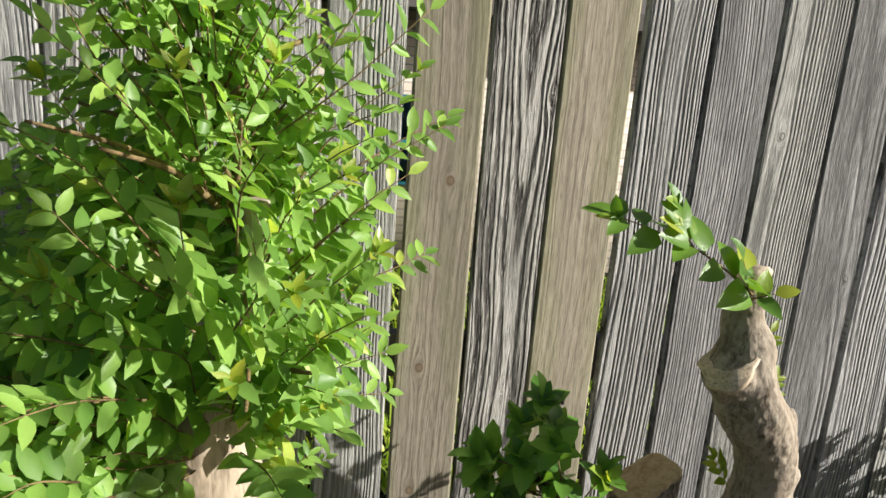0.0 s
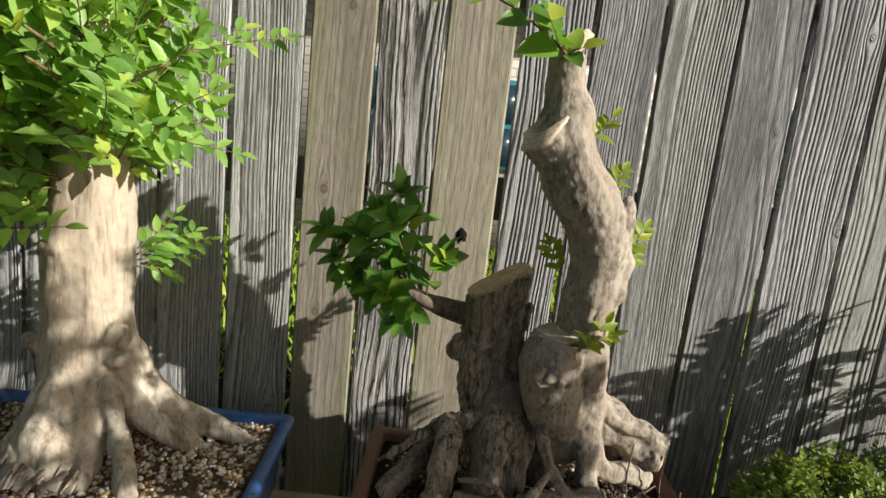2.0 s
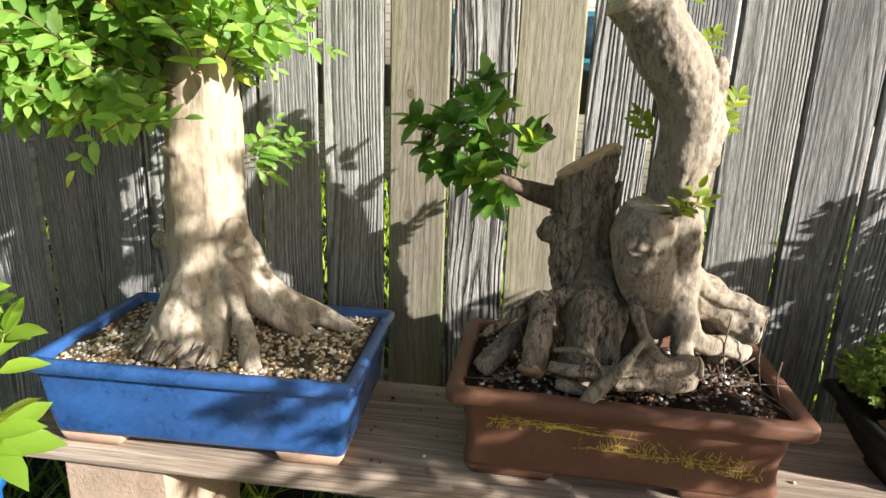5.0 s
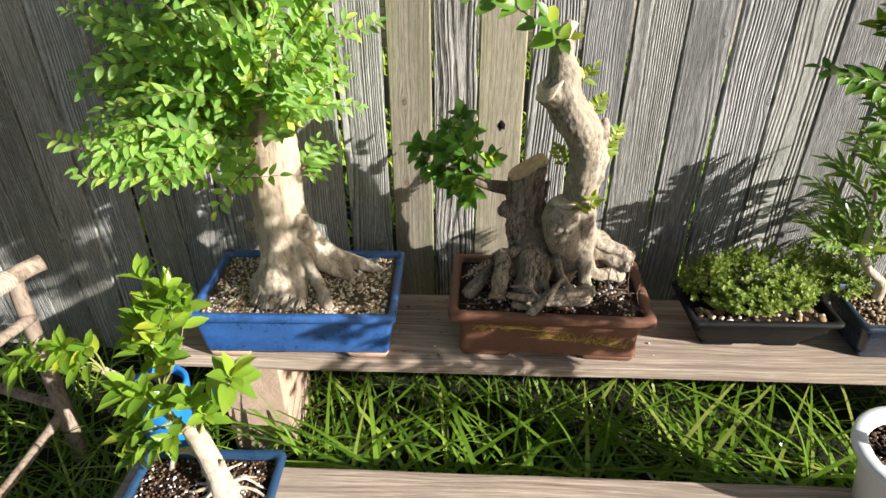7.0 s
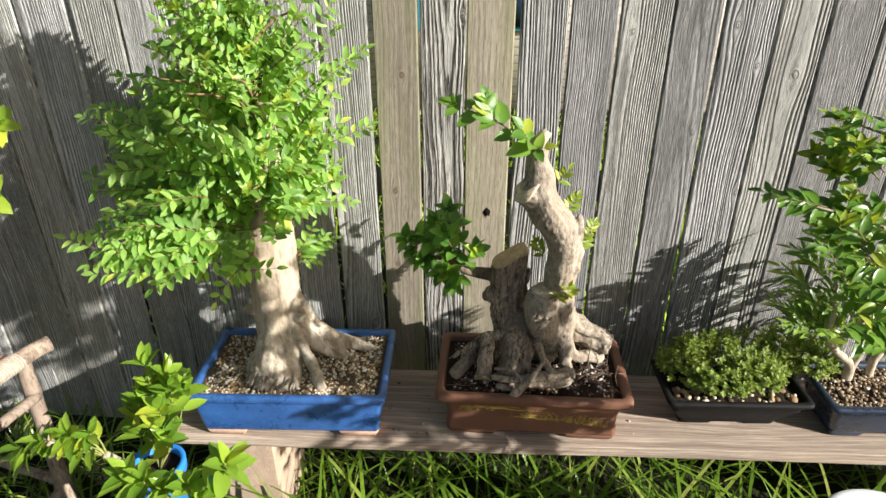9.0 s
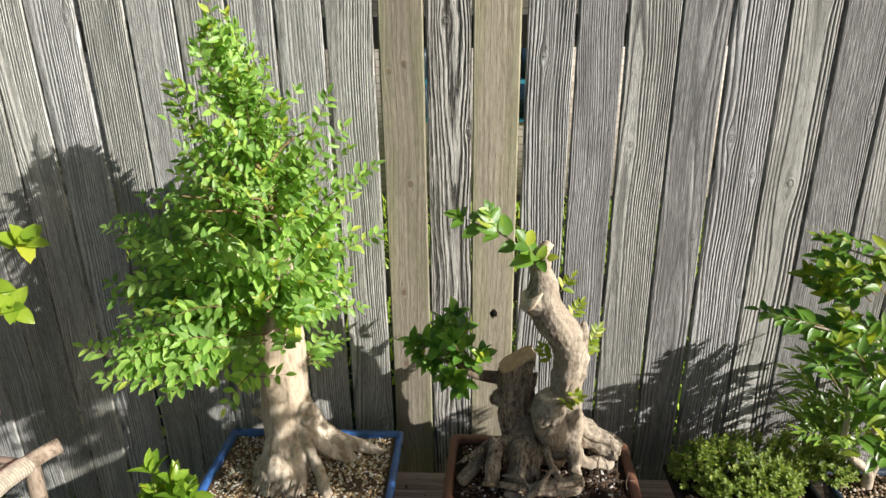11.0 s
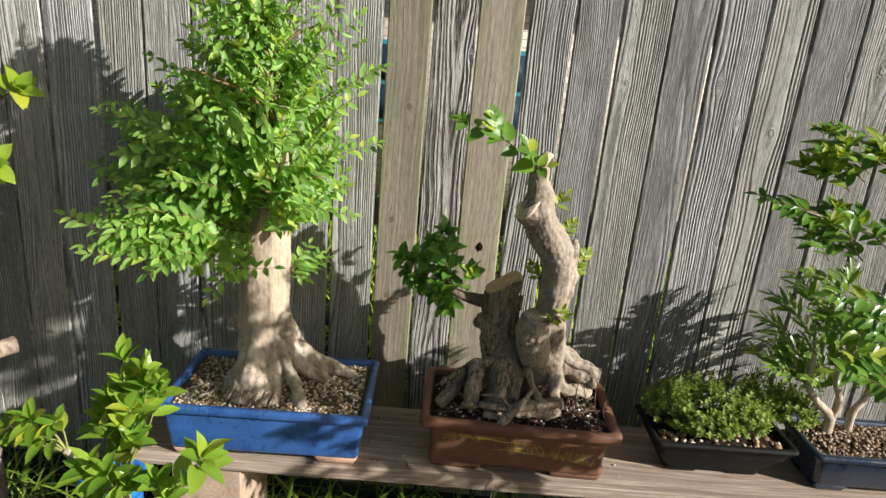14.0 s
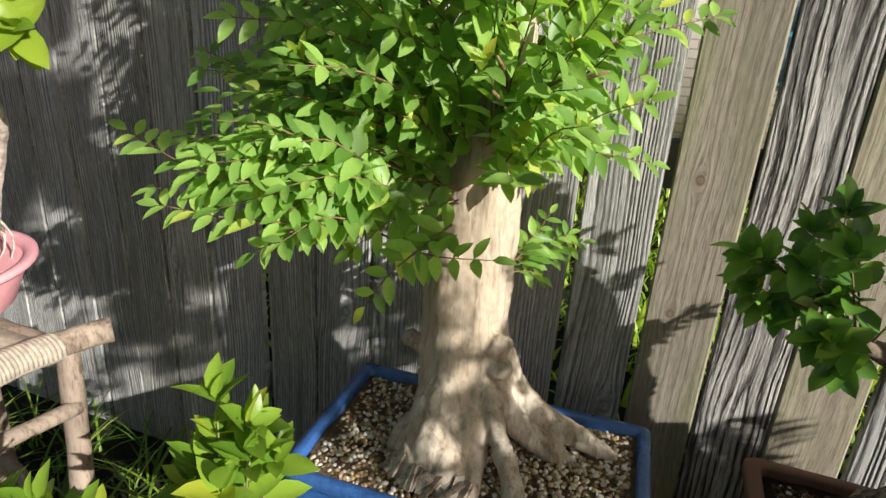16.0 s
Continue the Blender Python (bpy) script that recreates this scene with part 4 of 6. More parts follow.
for pts in ([(-0.365, -0.325, 0.66, 0.022), (-0.372, -0.345, 0.605, 0.028), (-0.378, -0.385, 0.566, 0.03), (-0.378, -0.43, 0.515, 0.026)],
            [(-0.33, -0.34, 0.65, 0.024), (-0.325, -0.362, 0.6, 0.029), (-0.315, -0.405, 0.562, 0.029), (-0.305, -0.445, 0.51, 0.024)],
            [(-0.3, -0.34, 0.62, 0.018), (-0.283, -0.37, 0.585, 0.018), (-0.27, -0.405, 0.555, 0.016), (-0.265, -0.435, 0.51, 0.014)],
            [(-0.28, -0.325, 0.66, 0.02), (-0.25, -0.355, 0.605, 0.018), (-0.215, -0.395, 0.568, 0.0175), (-0.18, -0.44, 0.515, 0.016)],
            [(-0.315, -0.27, 0.72, 0.046), (-0.257, -0.255, 0.63, 0.036), (-0.195, -0.245, 0.576, 0.025), (-0.13, -0.24, 0.553, 0.022), (-0.06, -0.228, 0.512, 0.014)],
            [(-0.3, -0.3, 0.68, 0.036), (-0.245, -0.3, 0.6, 0.027), (-0.185, -0.285, 0.55, 0.021), (-0.13, -0.27, 0.51, 0.02)],
            [(-0.38, -0.3, 0.62, 0.028), (-0.395, -0.31, 0.575, 0.026), (-0.415, -0.33, 0.505, 0.022)],
            [(-0.343, -0.315, 0.67, 0.05), (-0.346, -0.35, 0.61, 0.052), (-0.346, -0.378, 0.57, 0.05), (-0.345, -0.39, 0.52, 0.05)],
            [(-0.31, -0.33, 0.63, 0.034), (-0.295, -0.36, 0.585, 0.034), (-0.29, -0.385, 0.55, 0.032), (-0.29, -0.395, 0.51, 0.03)],
            [(-0.4, -0.34, 0.57, 0.02), (-0.415, -0.37, 0.55, 0.016), (-0.425, -0.385, 0.53, 0.012)],
            [(-0.36, -0.24, 0.62, 0.03), (-0.375, -0.2, 0.55, 0.022), (-0.38, -0.18, 0.52, 0.016)]):
    tube(bm, pts, 14, 20, 0.12, 18.0, 0.05, 4, pts[0][0])
# swellings left by pruned branches, and the knobbly scar beside the root
for x, y, z, r in ((-0.268, -0.315, 0.735, 0.026), (-0.255, -0.325, 0.7, 0.018), (-0.41, -0.31, 0.7, 0.016), (-0.36, -0.335, 0.88, 0.012), (-0.3, -0.34, 0.66, 0.012), (-0.275, -0.325, 0.665, 0.014)):
    tube(bm, [(x - 0.03, y + 0.02, z, r * 1.1), (x, y, z, r), (x + 0.010, y - 0.006, z - 0.004, r * 0.55)], 12, 8, 0.25, 40.0)
merged(part("trunk", bm, MYRTLE_BARK, myrtle, "smooth buff trunk with flaring roots"), 0.004, 2, 0.011, 0.003)
for k in range(30):
    x = -0.405 + 0.135 * (k % 15) / 14 + rnd.uniform(-0.005, 0.005)
    y = (-0.43 if x < -0.37 else -0.446) + rnd.uniform(-0.012, 0.01)
    wide, tall_ = rnd.uniform(0.004, 0.009), rnd.uniform(0.012, 0.022)
    flake = bmesh.new()
    box(flake, (-wide, -tall_, -0.0018), (wide, tall_, 0.0018), 0.0006)
    for v in flake.verts:
        v.co += Vector((0.004 * noise.noise(v.co * 90 + Vector((k, 0, 0))), 0.006 * noise.noise(v.co * 120 + Vector((0, 0, k))), 0.005 * noise.noise(v.co * 60 + Vector((0, k, 0)))))
    part("bark_shred", flake, SHRED_BARK if k % 3 else STICK_WOOD, myrtle, "", False, pose(x, y, 0.543 + rnd.uniform(-0.006, 0.01), rnd.uniform(20, 48), rnd.uniform(-25, 25), rnd.uniform(-45, 10)))


def lerp(table, z):
    for (a, u), (b, v) in zip(table, table[1:]):
        if z <= b:
            return u + (v - u) * max(0, (z - a) / (b - a))
    return table[-1][1]


LEFT = [(0.88, 0.12), (0.95, 0.34), (1.05, 0.43), (1.15, 0.46), (1.3, 0.39), (1.45, 0.27), (1.65, 0.17), (1.8, 0.06), (1.92, 0.02)]
RIGHT = [(0.88, 0.03), (0.95, 0.06), (1.0, 0.11), (1.1, 0.17), (1.2, 0.2), (1.35, 0.26), (1.5, 0.28), (1.67, 0.19), (1.78, 0.08), (1.92, 0.02)]
FRONT = [(0.88, 0.18), (1.0, 0.26), (1.2, 0.31), (1.4, 0.28), (1.6, 0.19), (1.75, 0.1), (1.92, 0.02)]
BACK = [(0.88, 0.1), (1.0, 0.2), (1.3, 0.22), (1.5, 0.18), (1.7, 0.1), (1.92, 0.02)]
AXIS = [(0.8, -0.285), (1.1, -0.28), (1.5, -0.305), (1.92, -0.357)]
crown = Foliage(myrtle, LEAF_OVAL, MYRTLE_LEAF, TWIG)
TIPS = []
for k in range(205):
    z = 0.90 + 0.95 * ((k + rnd.random()) / 205) ** 1.2
    a = k * 2.39996 + rnd.uniform(-0.4, 0.4)
    c, s = math.cos(a), math.sin(a)
    rx = lerp(LEFT if c < 0 else RIGHT, z)
    ry = lerp(FRONT if s < 0 else BACK, z)
    f = rnd.uniform(0.45, 1.06)
    tip = Vector((lerp(AXIS, z) + c * rx * f, -0.34 - 0.07 * max(0.0, z - 1.1) + s * ry * f, z))
    if tip.y < -0.2 and z < 1.085 and -0.43 < tip.x < -0.1:
        continue
    rise = 0.16 if z > 1.1 else 0.05
    root = Vector((lerp(AXIS, z - rise) - 0.03, -0.3, max(1.0, z - rise - 0.25 * (tip - Vector((lerp(AXIS, z), -0.34, z))).length)))
    start = root.lerp(tip, rnd.uniform(0.25, 0.45) if z < 1.5 else 0.1)
    mid = start.lerp(tip, 0.5) + Vector((rnd.uniform(-0.02, 0.02), rnd.uniform(-0.02, 0.02), rnd.uniform(0.0, 0.03)))
    crown.shoot([start, mid, tip], 0.0016, rnd.uniform(0.046, 0.064) * (1 if z < 1.4 else 0.8), 0.028, 0.12, True, 60, (rnd.uniform(0.0, 0.9), rnd.uniform(-0.9, -0.2), 0.75), taper=0.6, jit=0.35)
    if k % 3 == 0:
        TIPS.append((tip, (tip - mid).normalized() + Vector((0, -0.1, 0.25))))
for k in range(48):
    z = rnd.uniform(0.99, 1.24)
    a = radians(rnd.uniform(110, 255))
    c, s = math.cos(a), math.sin(a)
    f = rnd.uniform(0.55, 1.0)
    tip = Vector((lerp(AXIS, z) + c * lerp(LEFT, z) * f, -0.35 + s * lerp(FRONT if s < 0 else BACK, z) * f, z))
    if tip.y < -0.2 and tip.x > -0.44:
        continue
    start = Vector((-0.3, -0.35, z - 0.07)).lerp(tip, 0.4)
    crown.shoot([start, start.lerp(tip, 0.5) + Vector((0, 0, 0.015)), tip], 0.0016, rnd.uniform(0.046, 0.058), 0.026, 0.1, True, 60, (rnd.uniform(-0.4, 0.6), rnd.uniform(-0.8, 0.0), 0.85), taper=0.65, jit=0.4)
for k in range(48):
    z = rnd.uniform(0.93, 1.1)
    tip = Vector((rnd.uniform(-0.7, -0.45), rnd.uniform(-0.6, -0.36), z + rnd.uniform(-0.01, 0.02)))
    start = Vector((-0.36, -0.34, 1.0)).lerp(tip, rnd.uniform(0.45, 0.65))
    crown.shoot([start, start.lerp(tip, 0.5) + Vector((0, rnd.uniform(-0.015, 0.015), 0.015)), tip], 0.0015, rnd.uniform(0.046, 0.06), 0.025, 0.05, True, 60, (rnd.uniform(-0.3, 0.6), rnd.uniform(-0.8, -0.2), 0.85), taper=0.6, jit=0.35)
inner = Foliage(myrtle, LEAF_OVAL, MYRTLE_LEAF, TWIG, "inner_leaf")
tips = Foliage(myrtle, LEAF_OVAL, LIME_LEAF, GREEN_TWIG, "young_leaf")
for tip, way in TIPS:
    tips.rosette(tip, way, 5, rnd.uniform(0.022, 0.036), 50)
tips.finish(60, lambda p: p.y)
for k in range(50):
    z = rnd.uniform(0.97, 1.55)
    a, f = rnd.uniform(0, 6.28), rnd.uniform(0.1, 0.6)
    c, s = math.cos(a), math.sin(a)
    tip = Vector((lerp(AXIS, z) + c * f * lerp(LEFT if c < 0 else RIGHT, z), -0.32 + s * f * lerp(FRONT if s < 0 else BACK, z), z))
    if z < 1.1 and tip.y < -0.2 and tip.x > -0.44:
        continue
    root = tip + Vector((-c * 0.08, -s * 0.08, -0.06))
    inner.shoot([root, root.lerp(tip, 0.5) + Vector((0, 0, 0.01)), tip], 0.0014, 0.05, 0.02, 0.05, True, 60, (rnd.uniform(-0.5, 0.8), -0.5, 0.8), taper=0.8, jit=0.4)
for k in range(80):
    z = rnd.uniform(0.95, 1.5)
    tip = Vector((-0.4 - rnd.random() * (lerp(LEFT, z) - 0.1), rnd.uniform(-0.36, -0.12), z))
    root = tip + Vector((0.11, -0.01, -0.04))
    inner.shoot([root, root.lerp(tip, 0.5) + Vector((0, 0, 0.012)), tip], 0.0014, 0.05, 0.022, 0.05, True, 60, (rnd.uniform(-0.2, 0.6), -0.5, 0.8), taper=0.7, jit=0.35)
for k in range(46):
    tip = Vector((rnd.uniform(-0.8, -0.56), rnd.uniform(-0.3, -0.14), rnd.uniform(1.0, 1.32)))
    root = tip + Vector((0.12, -0.03, -0.04))
    inner.shoot([root, root.lerp(tip, 0.5) + Vector((0, 0, 0.012)), tip], 0.0014, 0.05, 0.022, 0.05, True, 60, (rnd.uniform(-0.2, 0.6), -0.5, 0.8), taper=0.7, jit=0.35)
inner.finish(0)
# long sprays that reach out of the crown
for a, b, c in (((-0.54, -0.54, 1.02), (-0.63, -0.57, 1.035), (-0.725, -0.58, 1.075)), ((-0.5, -0.55, 0.98), (-0.58, -0.575, 0.98), (-0.665, -0.6, 0.99)), ((-0.33, -0.42, 0.97), (-0.38, -0.5, 0.92), (-0.41, -0.52, 0.87)),
                ((-0.22, -0.32, 1.08), (-0.15, -0.3, 1.07), (-0.09, -0.27, 1.06)), ((-0.22, -0.3, 1.2), (-0.1, -0.24, 1.24), (-0.04, -0.2, 1.26)), ((-0.22, -0.32, 1.35), (-0.1, -0.27, 1.43), (-0.03, -0.25, 1.47)),
                ((-0.35, -0.36, 1.6), (-0.37, -0.39, 1.76), (-0.36, -0.4, 1.9)), ((-0.33, -0.34, 1.6), (-0.345, -0.35, 1.7), (-0.352, -0.35, 1.8)), ((-0.4, -0.36, 1.5), (-0.47, -0.37, 1.6), (-0.5, -0.37, 1.7)), ((-0.26, -0.32, 1.45), (-0.18, -0.3, 1.56), (-0.13, -0.3, 1.66)),
                ((-0.42, -0.455, 0.95), (-0.34, -0.47, 0.94), (-0.255, -0.47, 0.95)), ((-0.55, -0.4, 1.13), (-0.66, -0.39, 1.14), (-0.77, -0.37, 1.16)), ((-0.5, -0.38, 1.21), (-0.6, -0.34, 1.24), (-0.7, -0.33, 1.27))):
    crown.shoot([a, b, c], 0.0018, 0.05, 0.024, 0.1, True, 60, (0.2, -0.6, 0.9), taper=0.65)
# little water shoots behind the trunk
for a, b, c in (((-0.28, -0.24, 0.86), (-0.25, -0.2, 0.88), (-0.205, -0.17, 0.9)), ((-0.28, -0.24, 0.85), (-0.25, -0.2, 0.855), (-0.215, -0.17, 0.85)), ((-0.28, -0.24, 0.84), (-0.255, -0.2, 0.83), (-0.235, -0.17, 0.81)), ((-0.28, -0.24, 0.87), (-0.255, -0.2, 0.9), (-0.24, -0.17, 0.93)), ((-0.28, -0.24, 0.86), (-0.24, -0.19, 0.87), (-0.18, -0.16, 0.885))):
    crown.shoot([a, b, c], 0.0016, 0.036, 0.016, 0.2, True, 60, (0.2, -0.5, 0.9), taper=0.7, jit=0.4)
crown.finish(290, lambda p: abs(p.y + 0.6) + 0.5 * abs(p.z - 1.05))
for k in range(18):
    z = rnd.uniform(1.12, 1.55)
    a = rnd.uniform(0, 6.28)
    c, s = math.cos(a), math.sin(a)
    rx, ry = lerp(LEFT if c < 0 else RIGHT, z), lerp(FRONT if s < 0 else BACK, z)
    p0 = Vector((lerp(AXIS, z), -0.34, z - 0.06))
    p1 = Vector((lerp(AXIS, z) + c * rx * 0.7, -0.34 + s * ry * 0.7, z + 0.04))
    part("branch", tube(bmesh.new(), [(*p0, 0.006), (*(p0.lerp(p1, 0.5) + Vector((0, 0, 0.02))), 0.004), (*p1, 0.002)], 6, 8), TWIG, myrtle)

# ---- brown pot's tree: heavily pruned trunk and stump over exposed roots ----
old = thing("pruned_bonsai", "heavily pruned bonsai with a stump, curved trunk and bare roots", "tree")
bm = bmesh.new()
tube(bm, [(0.497, -0.275, 0.615, 0.018), (0.499, -0.282, 0.645, 0.042), (0.505, -0.295, 0.70, 0.056), (0.503, -0.32, 0.80, 0.048), (0.502, -0.33, 0.87, 0.044), (0.505, -0.337, 0.93, 0.043), (0.499, -0.34, 1.0, 0.046), (0.474, -0.345, 1.05, 0.048), (0.438, -0.35, 1.10, 0.047), (0.424, -0.35, 1.14, 0.046), (0.424, -0.347, 1.18, 0.037), (0.416, -0.343, 1.22, 0.029), (0.417, -0.34, 1.262, 0.026)], 20, 64, 0.07, 16.0, 0.05, 3, 0.4)
tube(bm, [(0.436, -0.345, 1.1, 0.04), (0.412, -0.355, 1.128, 0.041), (0.392, -0.362, 1.147, 0.041)], 16, 10, 0.05)
tube(bm, [(0.522, -0.33, 0.97, 0.026), (0.54, -0.33, 1.02, 0.016), (0.536, -0.328, 1.065, 0.006)], 10, 8, 0.2, 30.0)
tube(bm, [(0.527, -0.345, 0.9, 0.02), (0.539, -0.345, 0.96, 0.016), (0.535, -0.34, 1.0, 0.012)], 10, 10, 0.3, 40.0)
tube(bm, [(0.505, -0.28, 0.62, 0.045), (0.487, -0.31, 0.68, 0.05), (0.468, -0.33, 0.73, 0.052), (0.457, -0.342, 0.775, 0.052), (0.458, -0.346, 0.812, 0.045), (0.461, -0.346, 0.834, 0.037)], 20, 20, 0.09, 16.0)
tube(bm, [(0.448 + 0.019 * math.cos(a), -0.392, 0.782 + 0.015 * math.sin(a), 0.006 + 0.0025 * math.sin(2.3 * a)) for a in np.linspace(0.4, 6.1, 12)], 8, 30, 0.5, 70.0)
tube(bm, [(0.446, -0.37, 0.782, 0.012), (0.445, -0.392, 0.781, 0.010), (0.443, -0.402, 0.779, 0.005)], 10, 8, 0.5, 80.0)
for pts in ([(0.515, -0.3, 0.75, 0.044), (0.524, -0.322, 0.69, 0.032), (0.531, -0.337, 0.65, 0.0225), (0.534, -0.345, 0.615, 0.0185), (0.54, -0.352, 0.585, 0.019), (0.545, -0.355, 0.54, 0.022)],
            [(0.515, -0.25, 0.69, 0.045), (0.49, -0.235, 0.62, 0.046), (0.48, -0.225, 0.53, 0.05)],
            [(0.537, -0.33, 0.66, 0.02), (0.553, -0.332, 0.62, 0.019), (0.58, -0.327, 0.603, 0.019), (0.62, -0.317, 0.598, 0.0195), (0.65, -0.31, 0.585, 0.016)],
            [(0.535, -0.28, 0.70, 0.04), (0.575, -0.285, 0.676, 0.037), (0.62, -0.29, 0.652, 0.037), (0.665, -0.296, 0.630, 0.035)],
            [(0.53, -0.3, 0.745, 0.016), (0.55, -0.307, 0.717, 0.012), (0.578, -0.313, 0.69, 0.011), (0.61, -0.315, 0.676, 0.0095), (0.645, -0.313, 0.672, 0.008), (0.675, -0.312, 0.669, 0.0065)],
            [(0.56, -0.28, 0.70, 0.024), (0.585, -0.27, 0.65, 0.022), (0.61, -0.265, 0.6, 0.02), (0.625, -0.26, 0.55, 0.016)]):
    tube(bm, pts, 16, 36, 0.18, 30.0, 0.08, 4, pts[0][0] * 9)
merged(part("trunk", bm, TRUNK_BARK, old, "curved grey-brown trunk with sawn side roots"), 0.0026, 1, 0.008, 0.0035)
bm = bmesh.new()
tube(bm, [(0.385, -0.26, 0.50, 0.05), (0.383, -0.256, 0.60, 0.052), (0.374, -0.252, 0.685, 0.058), (0.364, -0.248, 0.747, 0.057), (0.359, -0.246, 0.807, 0.051), (0.364, -0.244, 0.867, 0.049), (0.374, -0.242, 0.977, 0.05)], 22, 40, 0.09, 17.0, 0.06, 4, 2.1)
cut = Vector((-0.52, -0.02, 0.85)).normalized()
geom = bm.verts[:] + bm.edges[:] + bm.faces[:]
made = bmesh.ops.bisect_plane(bm, geom=geom, plane_co=(0.366, -0.244, 0.889), plane_no=cut, clear_outer=True)
edges = [e for e in made["geom_cut"] if isinstance(e, bmesh.types.BMEdge)]
face_bm = bmesh.new()
ring = {}
for e in edges:
    for v in e.verts:
        if v not in ring:
            ring[v] = face_bm.verts.new(v.co)
mid = sum((v.co for v in ring), Vector()) / len(ring)
around = sorted(ring, key=lambda v: math.atan2((v.co - mid).dot(cut.cross(Vector((0, 1, 0))).normalized()), (v.co - mid).dot(cut.cross(cut.cross(Vector((0, 1, 0)))).normalized())))
lower = [face_bm.verts.new(mid + (v.co - mid) * 0.97 - cut * 0.004) for v in around]
upper = [face_bm.verts.new(mid + (v.co - mid) * 0.96 + cut * 0.007) for v in around]
for v in list(ring.values()):
    face_bm.verts.remove(v)
for k in range(len(around)):
    j = (k + 1) % len(around)
    face_bm.faces.new((lower[k], lower[j], upper[j], upper[k]))
face_bm.faces.new(upper)
bmesh.ops.recalc_face_normals(face_bm, faces=face_bm.faces)
bmesh.ops.edgeloop_fill(bm, edges=edges)
tube(bm, [(0.33, -0.25, 0.772, 0.03), (0.308, -0.254, 0.762, 0.026), (0.30, -0.254, 0.747, 0.016)], 12, 8, 0.15, 25.0)
for k in range(9):
    x0 = 0.325 + 0.012 * k + rnd.uniform(-0.004, 0.004)
    y0 = -0.25 - math.sqrt(max(0.0, 0.052 ** 2 - (x0 - 0.368) ** 2)) + 0.004
    tube(bm, [(x0 + 0.004, y0 - 0.003, 0.70, 0.007), (x0 + rnd.uniform(-0.006, 0.006), y0, 0.76, 0.0075), (x0 - 0.004, y0 + 0.003, 0.81, 0.006), (x0 + rnd.uniform(-0.004, 0.004), y0 + 0.004, 0.86, 0.004)], 8, 20, 0.4, 60.0)
for pts in ([(0.4, -0.26, 0.685, 0.018), (0.372, -0.31, 0.676, 0.016), (0.335, -0.325, 0.669, 0.015), (0.289, -0.322, 0.652, 0.0125), (0.25, -0.325, 0.62, 0.010), (0.215, -0.33, 0.592, 0.0075), (0.19, -0.33, 0.575, 0.005)],):
    tube(bm, pts, 16, 36, 0.18, 30.0, 0.08, 5, pts[0][0] * 9)
merged(part("stump", bm, ROUGH_BARK, old, "rough sawn-off stump"), 0.0026, 1, 0.013, 0.011)
part("cut_face", face_bm, CUT_WOOD, old, "pale sawn face", False)
for group in ([[(0.38, -0.245, 0.71, 0.04), (0.385, -0.292, 0.68, 0.046), (0.39, -0.333, 0.635, 0.043), (0.38, -0.355, 0.59, 0.036), (0.372, -0.362, 0.53, 0.04)],
               [(0.41, -0.26, 0.7, 0.03), (0.422, -0.322, 0.645, 0.026), (0.414, -0.35, 0.595, 0.022), (0.41, -0.357, 0.53, 0.022)]],
              [[(0.31, -0.315, 0.662, 0.018), (0.306, -0.332, 0.645, 0.022), (0.302, -0.358, 0.605, 0.0235), (0.296, -0.378, 0.553, 0.0235)]],
              [[(0.3, -0.28, 0.622, 0.015), (0.268, -0.31, 0.592, 0.017), (0.236, -0.335, 0.56, 0.0175), (0.203, -0.352, 0.525, 0.0165)]],
              # the lying root: two grown-together strands, crossed by a forked one
              [[(0.422, -0.408, 0.578, 0.011), (0.47, -0.41, 0.588, 0.0145), (0.52, -0.405, 0.592, 0.016), (0.55, -0.393, 0.592, 0.017)],
               [(0.428, -0.41, 0.552, 0.010), (0.48, -0.413, 0.563, 0.0135), (0.53, -0.408, 0.567, 0.0145), (0.55, -0.396, 0.574, 0.013)],
               [(0.323, -0.40, 0.57, 0.010), (0.36, -0.41, 0.572, 0.0115), (0.405, -0.412, 0.574, 0.0115), (0.445, -0.408, 0.58, 0.011)],
               [(0.335, -0.405, 0.542, 0.009), (0.36, -0.41, 0.54, 0.0115), (0.39, -0.405, 0.534, 0.009)],
               [(0.468, -0.4, 0.634, 0.006), (0.447, -0.416, 0.605, 0.007), (0.415, -0.43, 0.567, 0.0115), (0.393, -0.434, 0.545, 0.0125), (0.378, -0.43, 0.52, 0.012)],
               [(0.45, -0.355, 0.685, 0.010), (0.456, -0.375, 0.665, 0.0105), (0.47, -0.39, 0.63, 0.010), (0.49, -0.406, 0.607, 0.0095), (0.515, -0.414, 0.601, 0.0075), (0.55, -0.405, 0.605, 0.005)]],
              [[(0.328, -0.398, 0.598, 0.004), (0.36, -0.41, 0.607, 0.0045), (0.385, -0.413, 0.6, 0.0045), (0.402, -0.42, 0.583, 0.004)]]):
    bm = bmesh.new()
    for pts in group:
        tube(bm, pts, 18, 36, 0.18, 32.0, 0.08, 4, pts[0][0] * 9)
    slim = min(1.0, max(p[3] for pts in group for p in pts) / 0.025)
    merged(part("root", bm, ROOT_BARK, old, "gnarled surface root"), 0.0018 if slim > 0.3 else 0.0014, 1, 0.004 * slim, 0.004 * slim)
part("cut_face", disc(bmesh.new(), (0.2935, -0.383, 0.548), (-0.05, -0.75, -0.6), 0.024, 0.004, 16, 1.0, 0.3), CUT_WOOD, old, "sawn root end")
part("cut_face", disc(bmesh.new(), (0.668, -0.297, 0.628), (0.9, -0.15, -0.25), 0.034, 0.004, 16, 1.0, 0.3), PALE_CUT, old, "weathered sawn root end")
